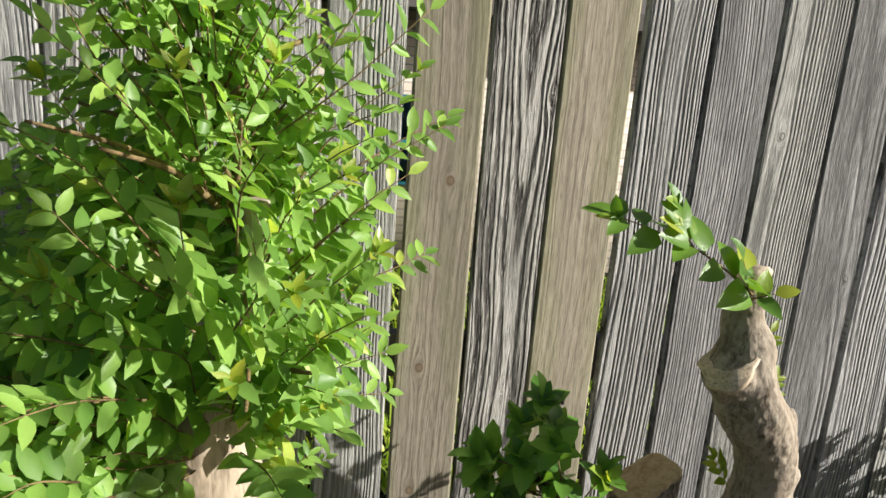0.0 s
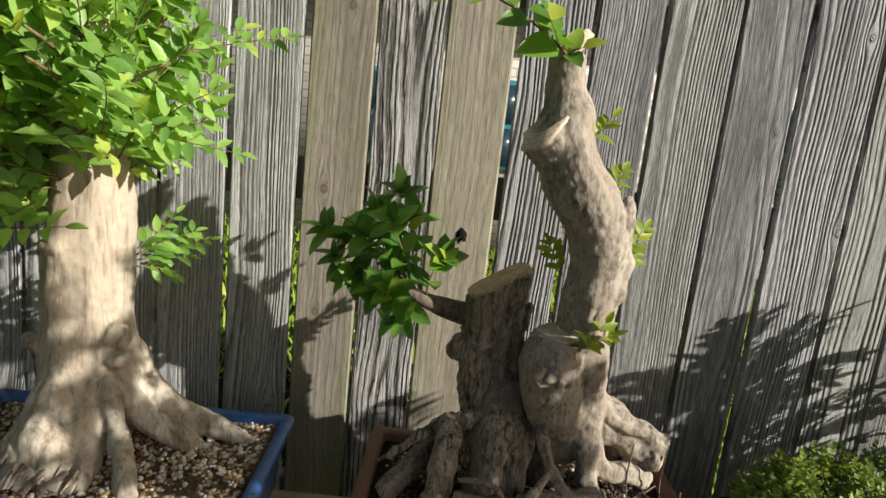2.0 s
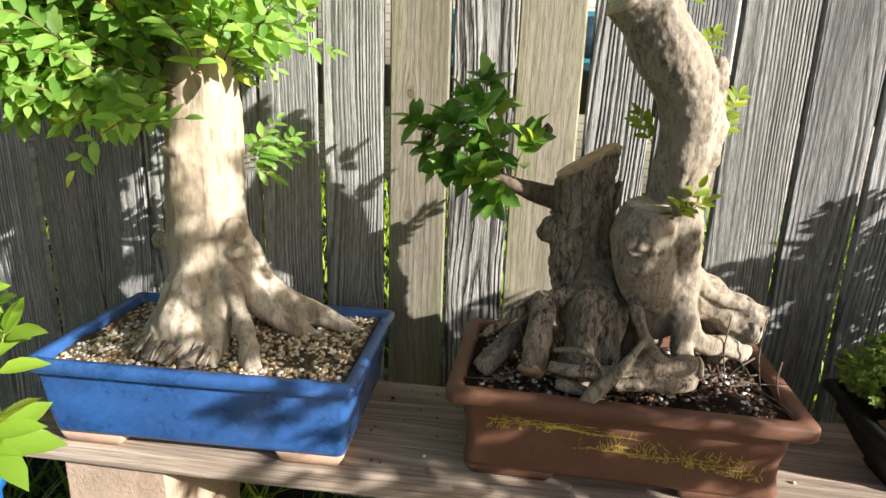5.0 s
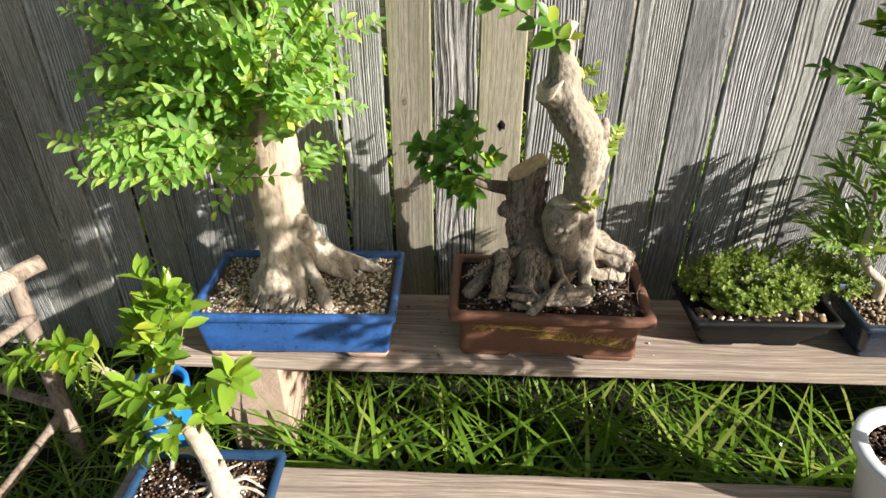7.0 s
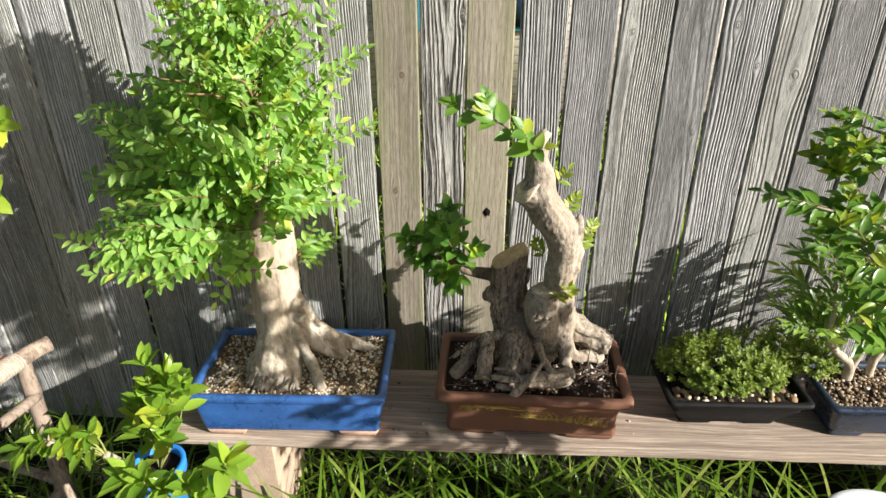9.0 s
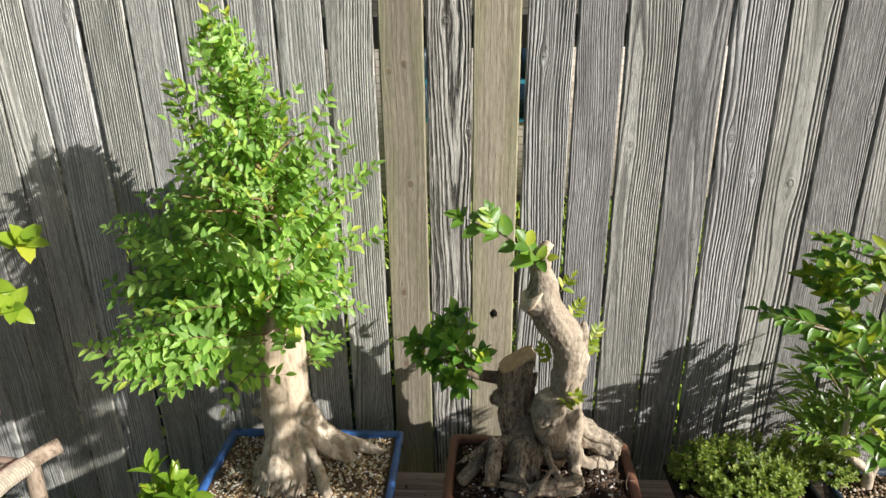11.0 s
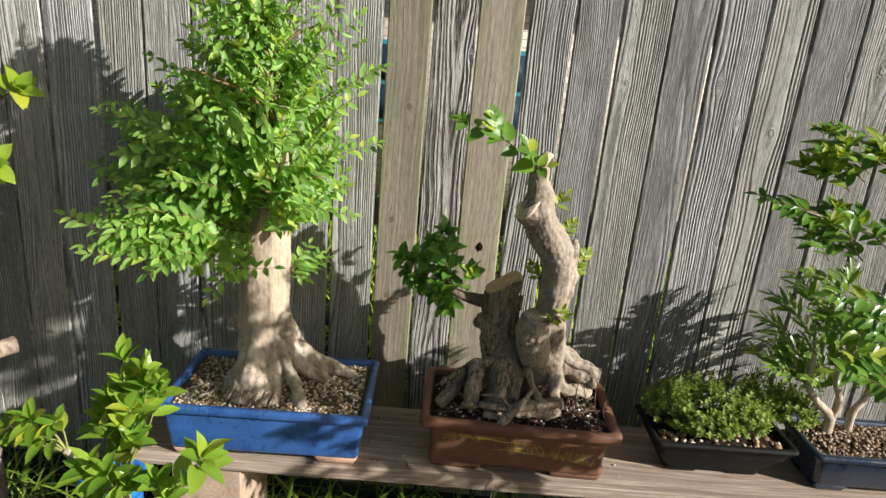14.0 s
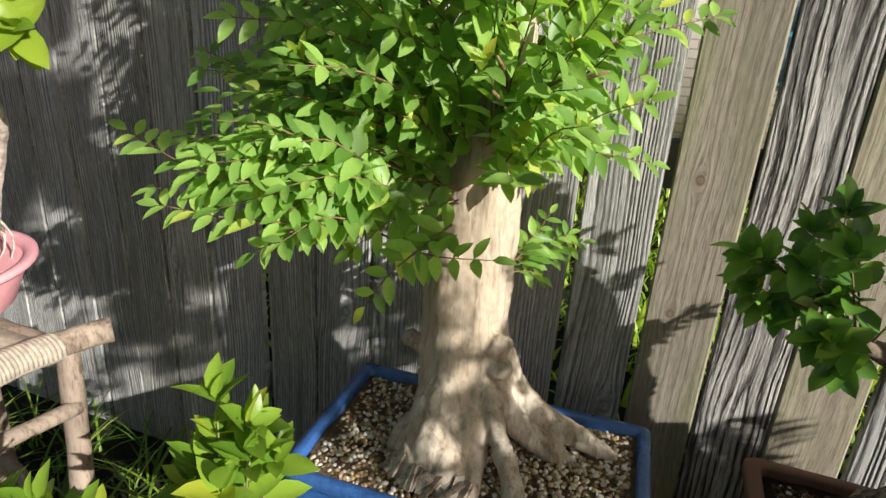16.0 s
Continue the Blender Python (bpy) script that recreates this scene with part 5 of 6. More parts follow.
part("cut_face", disc(bmesh.new(), (0.556, -0.394, 0.591), (0.95, 0.2, 0.0), 0.0165, 0.003, 14, 1.0, 0.3), PALE_CUT, old, "weathered sawn root end")
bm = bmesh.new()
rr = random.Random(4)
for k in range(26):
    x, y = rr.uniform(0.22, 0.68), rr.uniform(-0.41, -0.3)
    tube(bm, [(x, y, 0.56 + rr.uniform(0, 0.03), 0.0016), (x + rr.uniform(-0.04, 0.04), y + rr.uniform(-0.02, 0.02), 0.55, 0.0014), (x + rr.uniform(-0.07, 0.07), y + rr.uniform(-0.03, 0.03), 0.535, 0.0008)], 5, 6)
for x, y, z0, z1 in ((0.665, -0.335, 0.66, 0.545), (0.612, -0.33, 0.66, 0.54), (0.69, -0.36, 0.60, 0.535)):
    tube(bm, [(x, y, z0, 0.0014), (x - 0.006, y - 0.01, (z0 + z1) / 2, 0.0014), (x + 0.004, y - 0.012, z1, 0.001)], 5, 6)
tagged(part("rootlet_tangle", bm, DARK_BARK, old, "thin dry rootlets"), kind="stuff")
part("cut_face", disc(bmesh.new(), (0.389, -0.364, 1.151), (-0.7, -0.32, 0.64), 0.04, 0.004, 20, 1.05, 0.4), PALE_CUT, old, "pale pruning wound")
part("cut_face", disc(bmesh.new(), (0.460, -0.345, 0.842), (-0.05, -0.12, 0.95), 0.036, 0.006, 18, 0.9, 0.3), PALE_CUT, old, "whitened pruning cut")
part("cut_face", disc(bmesh.new(), (0.416, -0.345, 1.274), (-0.7, -0.3, 0.6), 0.021, 0.010, 14, 1.4, 0.4), PALE_CUT, old, "slanting pale cut")
# side branch, with its shade put into the dark bark colour
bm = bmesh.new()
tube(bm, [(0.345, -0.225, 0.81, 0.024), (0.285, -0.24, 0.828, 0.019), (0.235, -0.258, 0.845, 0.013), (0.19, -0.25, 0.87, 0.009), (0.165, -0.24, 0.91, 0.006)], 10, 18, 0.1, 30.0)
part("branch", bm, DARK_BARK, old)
part("hanging_rootlet", tube(bmesh.new(), [(0.372, -0.42, 0.366, 0.0014), (0.378, -0.45, 0.366, 0.0016), (0.382, -0.464, 0.345, 0.0016), (0.379, -0.468, 0.3, 0.0008)], 6, 14), PALE_BARK, old, "pale hanging rootlet")
clump = Foliage(old, LEAF_ROUND, GLOSSY_LEAF, TWIG)
for a, b, c, n_ in (((0.22, -0.255, 0.85), (0.185, -0.22, 0.93), (0.175, -0.21, 1.02), 9), ((0.22, -0.255, 0.85), (0.165, -0.22, 0.93), (0.14, -0.22, 0.985), 9), ((0.22, -0.255, 0.85), (0.15, -0.25, 0.88), (0.08, -0.25, 0.90), 9), ((0.2, -0.255, 0.87), (0.12, -0.26, 0.93), (0.06, -0.265, 0.95), 8), ((0.21, -0.255, 0.86), (0.14, -0.24, 0.91), (0.09, -0.23, 0.935), 8), ((0.23, -0.255, 0.85), (0.21, -0.24, 0.92), (0.2, -0.22, 0.98), 8), ((0.22, -0.26, 0.85), (0.19, -0.29, 0.86), (0.165, -0.31, 0.865), 9), ((0.24, -0.26, 0.85), (0.245, -0.28, 0.89), (0.262, -0.29, 0.93), 6), ((0.22, -0.25, 0.86), (0.16, -0.27, 0.92), (0.13, -0.28, 0.95), 8), ((0.22, -0.25, 0.86), (0.19, -0.28, 0.94), (0.175, -0.29, 0.98), 7), ((0.21, -0.25, 0.86), (0.13, -0.23, 0.88), (0.11, -0.24, 0.87), 6), ((0.22, -0.25, 0.86), (0.21, -0.28, 0.83), (0.2, -0.29, 0.82), 7)):
    clump.shoot([a, b, c], 0.0022, 0.055, 0.018, 0.25, False, 55, spin=137.5, taper=0.95)
    clump.rosette(c, Vector(c) - Vector(b) + Vector((rnd.uniform(-0.03, 0.03), -0.03, 0.02)), 6, rnd.uniform(0.05, 0.062), 72)
clump.finish(150)
fresh = Foliage(old, LEAF_ROUND, BRIGHT_LEAF, TWIG)
fresh.rosette((0.185, -0.315, 0.868), (0.0, -0.6, 0.6), 7, 0.05, 70)
fresh.rosette((0.268, -0.295, 0.925), (0.3, -0.4, 0.8), 5, 0.045, 50)
fresh.finish(12)
spr = Foliage(old, LEAF_ROUND, MID_LEAF, TWIG)
spr.shoot([(0.425, -0.36, 1.245), (0.37, -0.37, 1.285), (0.30, -0.36, 1.325), (0.205, -0.335, 1.355)], 0.0024, 0.072, 0.024, 0.15, False, 60, (0.3, -0.6, 0.7), taper=0.7)
spr.shoot([(0.40, -0.365, 1.26), (0.385, -0.38, 1.285), (0.37, -0.385, 1.31)], 0.0015, 0.056, 0.018, 0.2, True, 60, (0.2, -0.6, 0.8))
spr.shoot([(0.31, -0.36, 1.32), (0.29, -0.36, 1.345), (0.28, -0.355, 1.375)], 0.0015, 0.05, 0.016, 0.2, True, 50, (0.3, -0.6, 0.4))
spr.shoot([(0.40, -0.365, 1.25), (0.412, -0.38, 1.26), (0.425, -0.387, 1.266)], 0.0015, 0.045, 0.03, 0.4, True, 50, (0.2, -0.7, 0.6))
spr.rosette((0.205, -0.335, 1.355), (-0.7, 0.0, 0.5), 5, 0.045)
spr.finish(60)
young = Foliage(old, LEAF_OVAL, LIME_LEAF, GREEN_TWIG)
for a, b in (((0.545, -0.3, 0.95), (0.59, -0.26, 1.01)), ((0.545, -0.3, 0.94), (0.575, -0.28, 0.97)), ((0.505, -0.36, 0.83), (0.52, -0.38, 0.875)), ((0.505, -0.36, 0.83), (0.535, -0.375, 0.855)), ((0.50, -0.36, 0.82), (0.495, -0.395, 0.85)), ((0.50, -0.31, 1.06), (0.53, -0.29, 1.10)), ((0.455, -0.33, 0.93), (0.43, -0.32, 0.975)), ((0.47, -0.31, 1.14), (0.5, -0.3, 1.18))):
    a, b = Vector(a), Vector(b)
    young.shoot([a, a.lerp(b, 0.5), b], 0.0012, 0.032, 0.012, 0.25, True, 50, (0.2, -0.5, 0.7), taper=0.8)
young.finish(70)

# ---- black tray: low dense box shrub ----
shrub = thing("box_shrub", "low dense small-leaved shrub growing over a black tray", "shrub")
box_leaves = Foliage(shrub, LEAF_TINY, (BOX_LEAF, BOX_LEAF), TWIG)
rnd = random.Random(31)
for k in range(700):
    cx, cy, cz, rx, ry, rz = rnd.choice(((0.99, -0.25, 0.55, 0.13, 0.1, 0.085), (1.1, -0.23, 0.56, 0.12, 0.1, 0.085), (0.92, -0.25, 0.535, 0.08, 0.08, 0.06), (1.25, -0.17, 0.545, 0.1, 0.08, 0.085), (1.02, -0.33, 0.525, 0.1, 0.05, 0.04), (1.31, -0.2, 0.53, 0.08, 0.07, 0.07), (1.13, -0.31, 0.535, 0.07, 0.05, 0.06)))
    d = Vector((rnd.gauss(0, 1), rnd.gauss(0, 1), abs(rnd.gauss(0, 1)) - 0.25)).normalized()
    p = Vector((cx + d.x * rx * rnd.uniform(0.6, 1.05), cy + d.y * ry * rnd.uniform(0.6, 1.05), cz + d.z * rz * rnd.uniform(0.6, 1.05)))
    p.y = min(p.y, -0.025)
    way = (d + Vector((0, 0, 0.7)) + Vector((rnd.uniform(-0.3, 0.3), rnd.uniform(-0.3, 0.3), 0))).normalized()
    box_leaves.shoot([p - way * 0.025, p, p + way * 0.018], 0.0009, 0.016, 0.0065, 0.15, True, 55, way.orthogonal(), seg=3, taper=0.7, spin=67.0)
for k in range(9):
    x = 0.9 + 0.035 * k
    tube(box_leaves.stems, [(1.03 + rnd.uniform(-0.03, 0.03), -0.26, 0.475, 0.004), (x, -0.25, 0.51, 0.003), (x + rnd.uniform(-0.03, 0.03), -0.25 + rnd.uniform(-0.05, 0.05), 0.56, 0.0015)], 5, 6)
box_leaves.finish(0)

# ---- dark pot: pale multi-stemmed tree ----
multi = thing("multi_stem_bonsai", "small pale-stemmed bonsai with loose green leaves", "tree")
for pts in ([(1.425, -0.23, 0.48, 0.02), (1.415, -0.235, 0.55, 0.017), (1.36, -0.245, 0.60, 0.014), (1.315, -0.25, 0.66, 0.012), (1.31, -0.25, 0.74, 0.009), (1.28, -0.26, 0.86, 0.005)],
            [(1.42, -0.23, 0.5, 0.017), (1.43, -0.235, 0.60, 0.014), (1.40, -0.24, 0.69, 0.011), (1.42, -0.25, 0.8, 0.007), (1.4, -0.25, 0.92, 0.004)],
            [(1.50, -0.21, 0.48, 0.016), (1.50, -0.21, 0.56, 0.014), (1.525, -0.21, 0.62, 0.012), (1.51, -0.22, 0.75, 0.008), (1.53, -0.23, 0.9, 0.004)]):
    pts = [(x, y, z, r * 0.82) for x, y, z, r in pts]
    part("stem", tube(bmesh.new(), pts, 12, 36, 0.1, 30.0), PALE_BARK, multi, "pale smooth crooked stem")
mf = Foliage(multi, LEAF_OVAL, WILLOW_LEAF, GREEN_TWIG)
for k in range(72):
    a, z = rnd.uniform(0, 6.28), rnd.uniform(0.68, 1.0)
    r = rnd.uniform(0.3, 1.0)
    c = Vector((1.47 + math.cos(a) * 0.26 * r, min(-0.06, -0.27 + math.sin(a) * 0.19 * r), z))
    s = Vector((1.4, -0.25, z - 0.12)).lerp(c, 0.4)
    mf.shoot([s, s.lerp(c, 0.5) + Vector((0, 0, 0.02)), c], 0.0016, 0.04, 0.018, 0.15, True, 48, (rnd.uniform(-0.4, 0.4), -0.3, 0.9), taper=0.8, jit=0.4)
mf.finish(200, lambda p: p.y)
mn = Foliage(multi, LEAF_NARROW, WILLOW_LEAF, GREEN_TWIG, "narrow_leaf")
for k in range(34):
    c = Vector((rnd.uniform(1.17, 1.4), rnd.uniform(-0.3, -0.1), rnd.uniform(0.68, 1.02)))
    s = Vector((1.36, -0.24, c.z - 0.12)).lerp(c, 0.55)
    mn.shoot([s, s.lerp(c, 0.5) + Vector((0, 0, 0.015)), c], 0.0012, 0.062, 0.02, 0.2, True, 32, (0, -0.4, 0.8), taper=0.8, jit=0.4)
mn.finish(0)

# ---- white pot: tall tree, low branch over the bench; unseen crown right of the path added for shade ----
tall = thing("overhanging_tree", "tall potted tree with glossy layered foliage over the bench", "tree")
bm = bmesh.new()
tube(bm, [(1.30, -0.81, 0.41, 0.022), (1.37, -0.85, 0.6, 0.019), (1.46, -0.92, 0.85, 0.016), (1.46, -0.95, 1.1, 0.013), (1.4, -1.0, 1.4, 0.008), (1.36, -1.05, 1.6, 0.004)], 10, 30, 0.08, 25.0)
tube(bm, [(1.46, -0.94, 1.02, 0.009), (1.27, -0.83, 1.18, 0.006), (1.03, -0.75, 1.245, 0.004), (0.88, -0.73, 1.28, 0.002)], 7, 16)
tube(bm, [(1.46, -0.95, 1.1, 0.008), (1.27, -0.84, 1.31, 0.006), (1.07, -0.77, 1.39, 0.004), (0.94, -0.73, 1.43, 0.002)], 7, 16)
# limbs out to the added crown, out of view
tube(bm, [(1.46, -1.2, 1.35, 0.007), (1.6, -1.45, 2.0, 0.006), (1.6, -1.52, 2.5, 0.004), (1.5, -1.52, 3.0, 0.002)], 6, 12)
for x in (1.4, 1.65, 1.9, 2.15):
    tube(bm, [(1.46, -0.95, 1.1, 0.008), (1.56, -1.2, 1.4, 0.006), (x, -1.38, 1.8, 0.003)], 6, 12)
part("trunk", bm, TRUNK_BARK, tall)
near = lambda *v: Vector((0.25, -1.88, 1.62)).lerp(Vector(v), 0.94)
tf = Foliage(tall, LEAF_BROAD, MID_LEAF, TWIG)
tl = Foliage(tall, LEAF_OVAL, LIME_LEAF, GREEN_TWIG, "young_leaf")
for k in range(30):
    x = rnd.uniform(0.93, 1.07)
    low = k % 2
    z = (1.235 + (x - 0.9) * -0.08 if low else 1.37 + (x - 0.92) * 0.12) + rnd.uniform(-0.03, 0.045)
    c = near(x, -0.67 + rnd.uniform(-0.09, 0.09), z)
    s = c + Vector((rnd.uniform(0.03, 0.06), rnd.uniform(-0.05, 0.0), -0.03))
    tf.shoot([s, s.lerp(c, 0.5) + Vector((0, 0, 0.01)), c], 0.0014, 0.038, 0.017, 0.2, True, 55, (0, -0.3, 0.95), taper=0.85, jit=0.45)
    if not low or k % 3 == 0:
        tl.rosette(c, (rnd.uniform(-0.6, 0.2), rnd.uniform(-0.5, 0.1), 0.8), 7, 0.042)
for z, x in ((1.262, 0.85), (1.25, 0.88), (1.24, 0.92), (1.38, 0.94), (1.42, 0.97)):
    tf.shoot([near(x + 0.12, -0.66, z - 0.01), near(x + 0.06, -0.65, z), near(x, -0.64, z + 0.012)], 0.0014, 0.042, 0.017, 0.15, True, 55, (0, -0.3, 0.95), taper=0.7, jit=0.4)
# unseen crown, added off to the right to shade the bench and boards
made_ = tries_ = 0
while made_ < 230 and tries_ < 20000:
    tries_ += 1
    d = Vector((rnd.gauss(0, 1), rnd.gauss(0, 1), rnd.gauss(0, 1))).normalized() * rnd.random() ** 0.4
    c = Vector((1.69 + d.x * 0.4, -1.08 + d.y * 0.34, 1.33 + d.z * 0.5))
    bx, bz = c.x + K * (c.y + 0.49), c.z + M * (c.y + 0.49)
    fx, fz = c.x + K * c.y, c.z + M * c.y
    tx, tz = c.x + K * (c.y + 0.38), c.z + M * (c.y + 0.38)
    # leaves left out wherever their shadow would fall on areas kept sunny
    if (fx > -0.1 and fz > 0.33) or (tx < 0.1 and tz > (0.84 if tx > -0.4 else 0.7)) or (0.1 < tx < 0.53 and tz > 0.95) or (tx >= 0.53 and tz > 0.56) or (bx > 0.66 and bz < 0.46) or (bx < 0.1 and bz < 0.55 and noise.noise(Vector((bx * 5, bz * 16, 4.0))) > -0.2) or (c.x + K * (c.y + 0.74) > 0.72 and c.z + M * (c.y + 0.74) > 1.08) or c.x < 1.3:
        continue
    s = c + SUN_WAY * 0.07
    tf.shoot([s, s.lerp(c, 0.5) + Vector((0, 0, 0.01)), c], 0.0016, 0.05, 0.02, 0.1, True, 55, (0.3, -0.3, 0.9), taper=0.85, jit=0.5)
    made_ += 1
# more unseen leaves, added to dapple the lower trunk and low left boards
for k in range(260):
    c = Vector((rnd.uniform(1.34, 2.31), rnd.uniform(-1.55, -1.25), rnd.uniform(1.64, 2.08)))
    tx, tz = c.x + K * (c.y + 0.39), c.z + M * (c.y + 0.39)
    bx, bz = c.x + K * (c.y + 0.49), c.z + M * (c.y + 0.49)
    if (bx < 0.1 and bz < 0.55 and noise.noise(Vector((bx * 5, bz * 16, 4.0))) > -0.2) or tz > (0.98 if tx > -0.21 else 0.84 if tx > -0.4 else 0.72) or (tx > -0.42 and noise.noise(Vector((tx * 9, tz * 13, 2.0))) > -0.06) or (c.x + K * (c.y + 0.74) > 0.72 and c.z + M * (c.y + 0.74) > 1.08):
        continue
    s = c + SUN_WAY * 0.07
    tf.shoot([s, s.lerp(c, 0.5) + Vector((0, 0, 0.01)), c], 0.0016, 0.055, 0.022, 0.1, True, 55, (0.3, -0.3, 0.9), taper=0.85, jit=0.5)
# unseen leaves placed sunward to shade the pruned tree's lower trunk
for k in range(46):
    tx, tz, far = rnd.uniform(0.36, 0.53), rnd.uniform(0.6, 0.84), rnd.uniform(0.62, 0.9)
    if noise.noise(Vector((tx * 14, 3.0, tz * 14))) > 0.12:
        continue
    c = Vector((tx + K * far, -0.38 - far, tz + M * far))
    s = c + SUN_WAY * 0.07
    tf.shoot([s, s.lerp(c, 0.5) + Vector((0, 0, 0.01)), c], 0.0016, 0.05, 0.02, 0.1, True, 55, (0.3, -0.3, 0.9), taper=0.85, jit=0.5)
# unseen leaves set along the sun's path to darken the low left boards
for k in range(110):
    fx, fz, far = rnd.uniform(-1.5, -1.1), rnd.uniform(0.28, 0.54), rnd.uniform(1.35, 1.6)
    if noise.noise(Vector((fx * 4, 8.0, fz * 14))) > 0.12 or (fz + 0.5 * M > 0.95 and fx + 0.5 * K < -0.3):
        continue
    c = Vector((fx + K * far, -far, fz + M * far))
    s = c + SUN_WAY * 0.08
    tf.shoot([s, s.lerp(c, 0.5) + Vector((0, 0, 0.01)), c], 0.0016, 0.06, 0.02, 0.1, True, 50, (0.3, -0.3, 0.9), taper=0.85, jit=0.4)
# unseen leaves set high up to put the far left boards in shade
for k in range(300):
    fx, fz, far = rnd.uniform(-1.94, -1.52), rnd.uniform(0.48, 1.2), rnd.uniform(1.4, 1.65)
    if (fz > 1.02 and noise.noise(Vector((fx * 4, 5.0, fz * 11))) > 0.1) or (fx + 0.5 * K > -0.76 and fz + 0.5 * M < 1.22):
        continue
    c = Vector((fx + K * far, -far, fz + M * far))
    s = c + SUN_WAY * 0.08
    tf.shoot([s, s.lerp(c, 0.5) + Vector((0, 0, 0.01)), c], 0.0016, 0.065, 0.02, 0.1, True, 50, (0.3, -0.3, 0.9), taper=0.85, jit=0.4)
for k in range(9):
    c = Vector((rnd.uniform(1.14, 1.25), rnd.uniform(-0.56, -0.46), rnd.uniform(0.82, 1.04)))
    s = c + Vector((rnd.uniform(0.1, 0.16), rnd.uniform(-0.06, -0.02), -0.02))
    tf.shoot([s, s.lerp(c, 0.5) + Vector((0, 0, 0.01)), c], 0.0014, 0.055, 0.022, 0.1, True, 55, (0, -0.4, 0.9), taper=0.8, jit=0.4)
tf.finish(180, lambda p: p.x)
tl.finish(60, lambda p: p.x)

# ---- small blue pot: pruned ficus-like tree with big leaves ----
fic = thing("pruned_pale_bonsai", "pale pruned little tree with large bright glossy leaves", "tree")
bm = bmesh.new()
tube(bm, [(-0.318, -0.95, 0.31, 0.036), (-0.33, -0.928, 0.35, 0.03), (-0.36, -0.897, 0.392, 0.0265), (-0.392, -0.868, 0.43, 0.025), (-0.424, -0.843, 0.464, 0.0235)], 14, 22, 0.1, 28.0)
tube(bm, [(-0.35, -0.905, 0.385, 0.010), (-0.337, -0.9, 0.41, 0.008), (-0.332, -0.898, 0.422, 0.005)], 8, 6, 0.1, 40.0)
for k in range(20):
    a = radians(18 * k + rnd.uniform(-9, 9))
    r1 = rnd.uniform(0.06, 0.13)
    tube(bm, [(-0.335 + 0.014 * math.cos(a), -0.925 + 0.014 * math.sin(a), 0.37, 0.005), (-0.335 + 0.55 * r1 * math.cos(a + 0.3), -0.925 + 0.5 * r1 * math.sin(a + 0.3), 0.352 + rnd.uniform(-0.004, 0.012), 0.004), (-0.335 + r1 * math.cos(a), -0.925 + 0.8 * r1 * math.sin(a), 0.335, 0.003)], 7, 12, 0.25, 50.0)
tube(bm, [(-0.35, -0.905, 0.385, 0.010), (-0.42, -0.86, 0.395, 0.009), (-0.475, -0.85, 0.38, 0.009), (-0.49, -0.865, 0.335, 0.008)], 8, 16, 0.12, 40.0)
tube(bm, [(-0.395, -0.865, 0.42, 0.010), (-0.47, -0.82, 0.455, 0.010), (-0.56, -0.785, 0.51, 0.0125), (-0.655, -0.765, 0.555, 0.0125)], 10, 18, 0.16, 30.0)
merged(part("trunk", bm, PALE_BARK, fic, "pale smooth curved trunk with surface roots"), 0.0028, 1, 0.002, 0.003)
part("cut_face", disc(bmesh.new(), (-0.429, -0.84, 0.468), (-0.6, 0.3, 0.75), 0.0235, 0.004), CUT_WOOD, fic)
ff = Foliage(fic, LEAF_BROAD, BRIGHT_LEAF, GREEN_TWIG)


def cluster(pts, n_, size, r=0.004, open_=72):
    ff.shoot(pts, r, size * 0.9, 0.03, 0.6, False, 58, spin=137.5, taper=0.9)
    ff.rosette(pts[-1], Vector(pts[-1]) - Vector(pts[-2]), n_, size, open_)


# the shoot beside the cut, with a large open whorl
cluster([(-0.41, -0.855, 0.45), (-0.36, -0.85, 0.55), (-0.3, -0.832, 0.622)], 8, 0.095, open_=80)
cluster([(-0.41, -0.855, 0.45), (-0.4, -0.85, 0.53), (-0.39, -0.85, 0.57)], 6, 0.07)
cluster([(-0.4, -0.86, 0.45), (-0.38, -0.86, 0.5), (-0.365, -0.86, 0.53)], 6, 0.065)
# low leaves in front of the blue pot
cluster([(-0.45, -0.85, 0.465), (-0.49, -0.87, 0.49), (-0.52, -0.87, 0.51)], 7, 0.08)
cluster([(-0.47, -0.84, 0.475), (-0.53, -0.87, 0.46), (-0.56, -0.88, 0.46)], 6, 0.075)
cluster([(-0.5, -0.83, 0.49), (-0.545, -0.83, 0.53), (-0.56, -0.83, 0.56)], 6, 0.085)
cluster([(-0.45, -0.85, 0.465), (-0.47, -0.88, 0.47), (-0.48, -0.9, 0.455)], 5, 0.06)
cluster([(-0.45, -0.84, 0.465), (-0.46, -0.85, 0.52), (-0.455, -0.85, 0.545)], 7, 0.075)
cluster([(-0.47, -0.84, 0.475), (-0.5, -0.845, 0.54), (-0.51, -0.85, 0.57)], 6, 0.075)
cluster([(-0.43, -0.85, 0.45), (-0.445, -0.88, 0.48), (-0.44, -0.9, 0.49)], 6, 0.065)
cluster([(-0.47, -0.85, 0.45), (-0.52, -0.88, 0.43), (-0.54, -0.9, 0.425)], 6, 0.07)
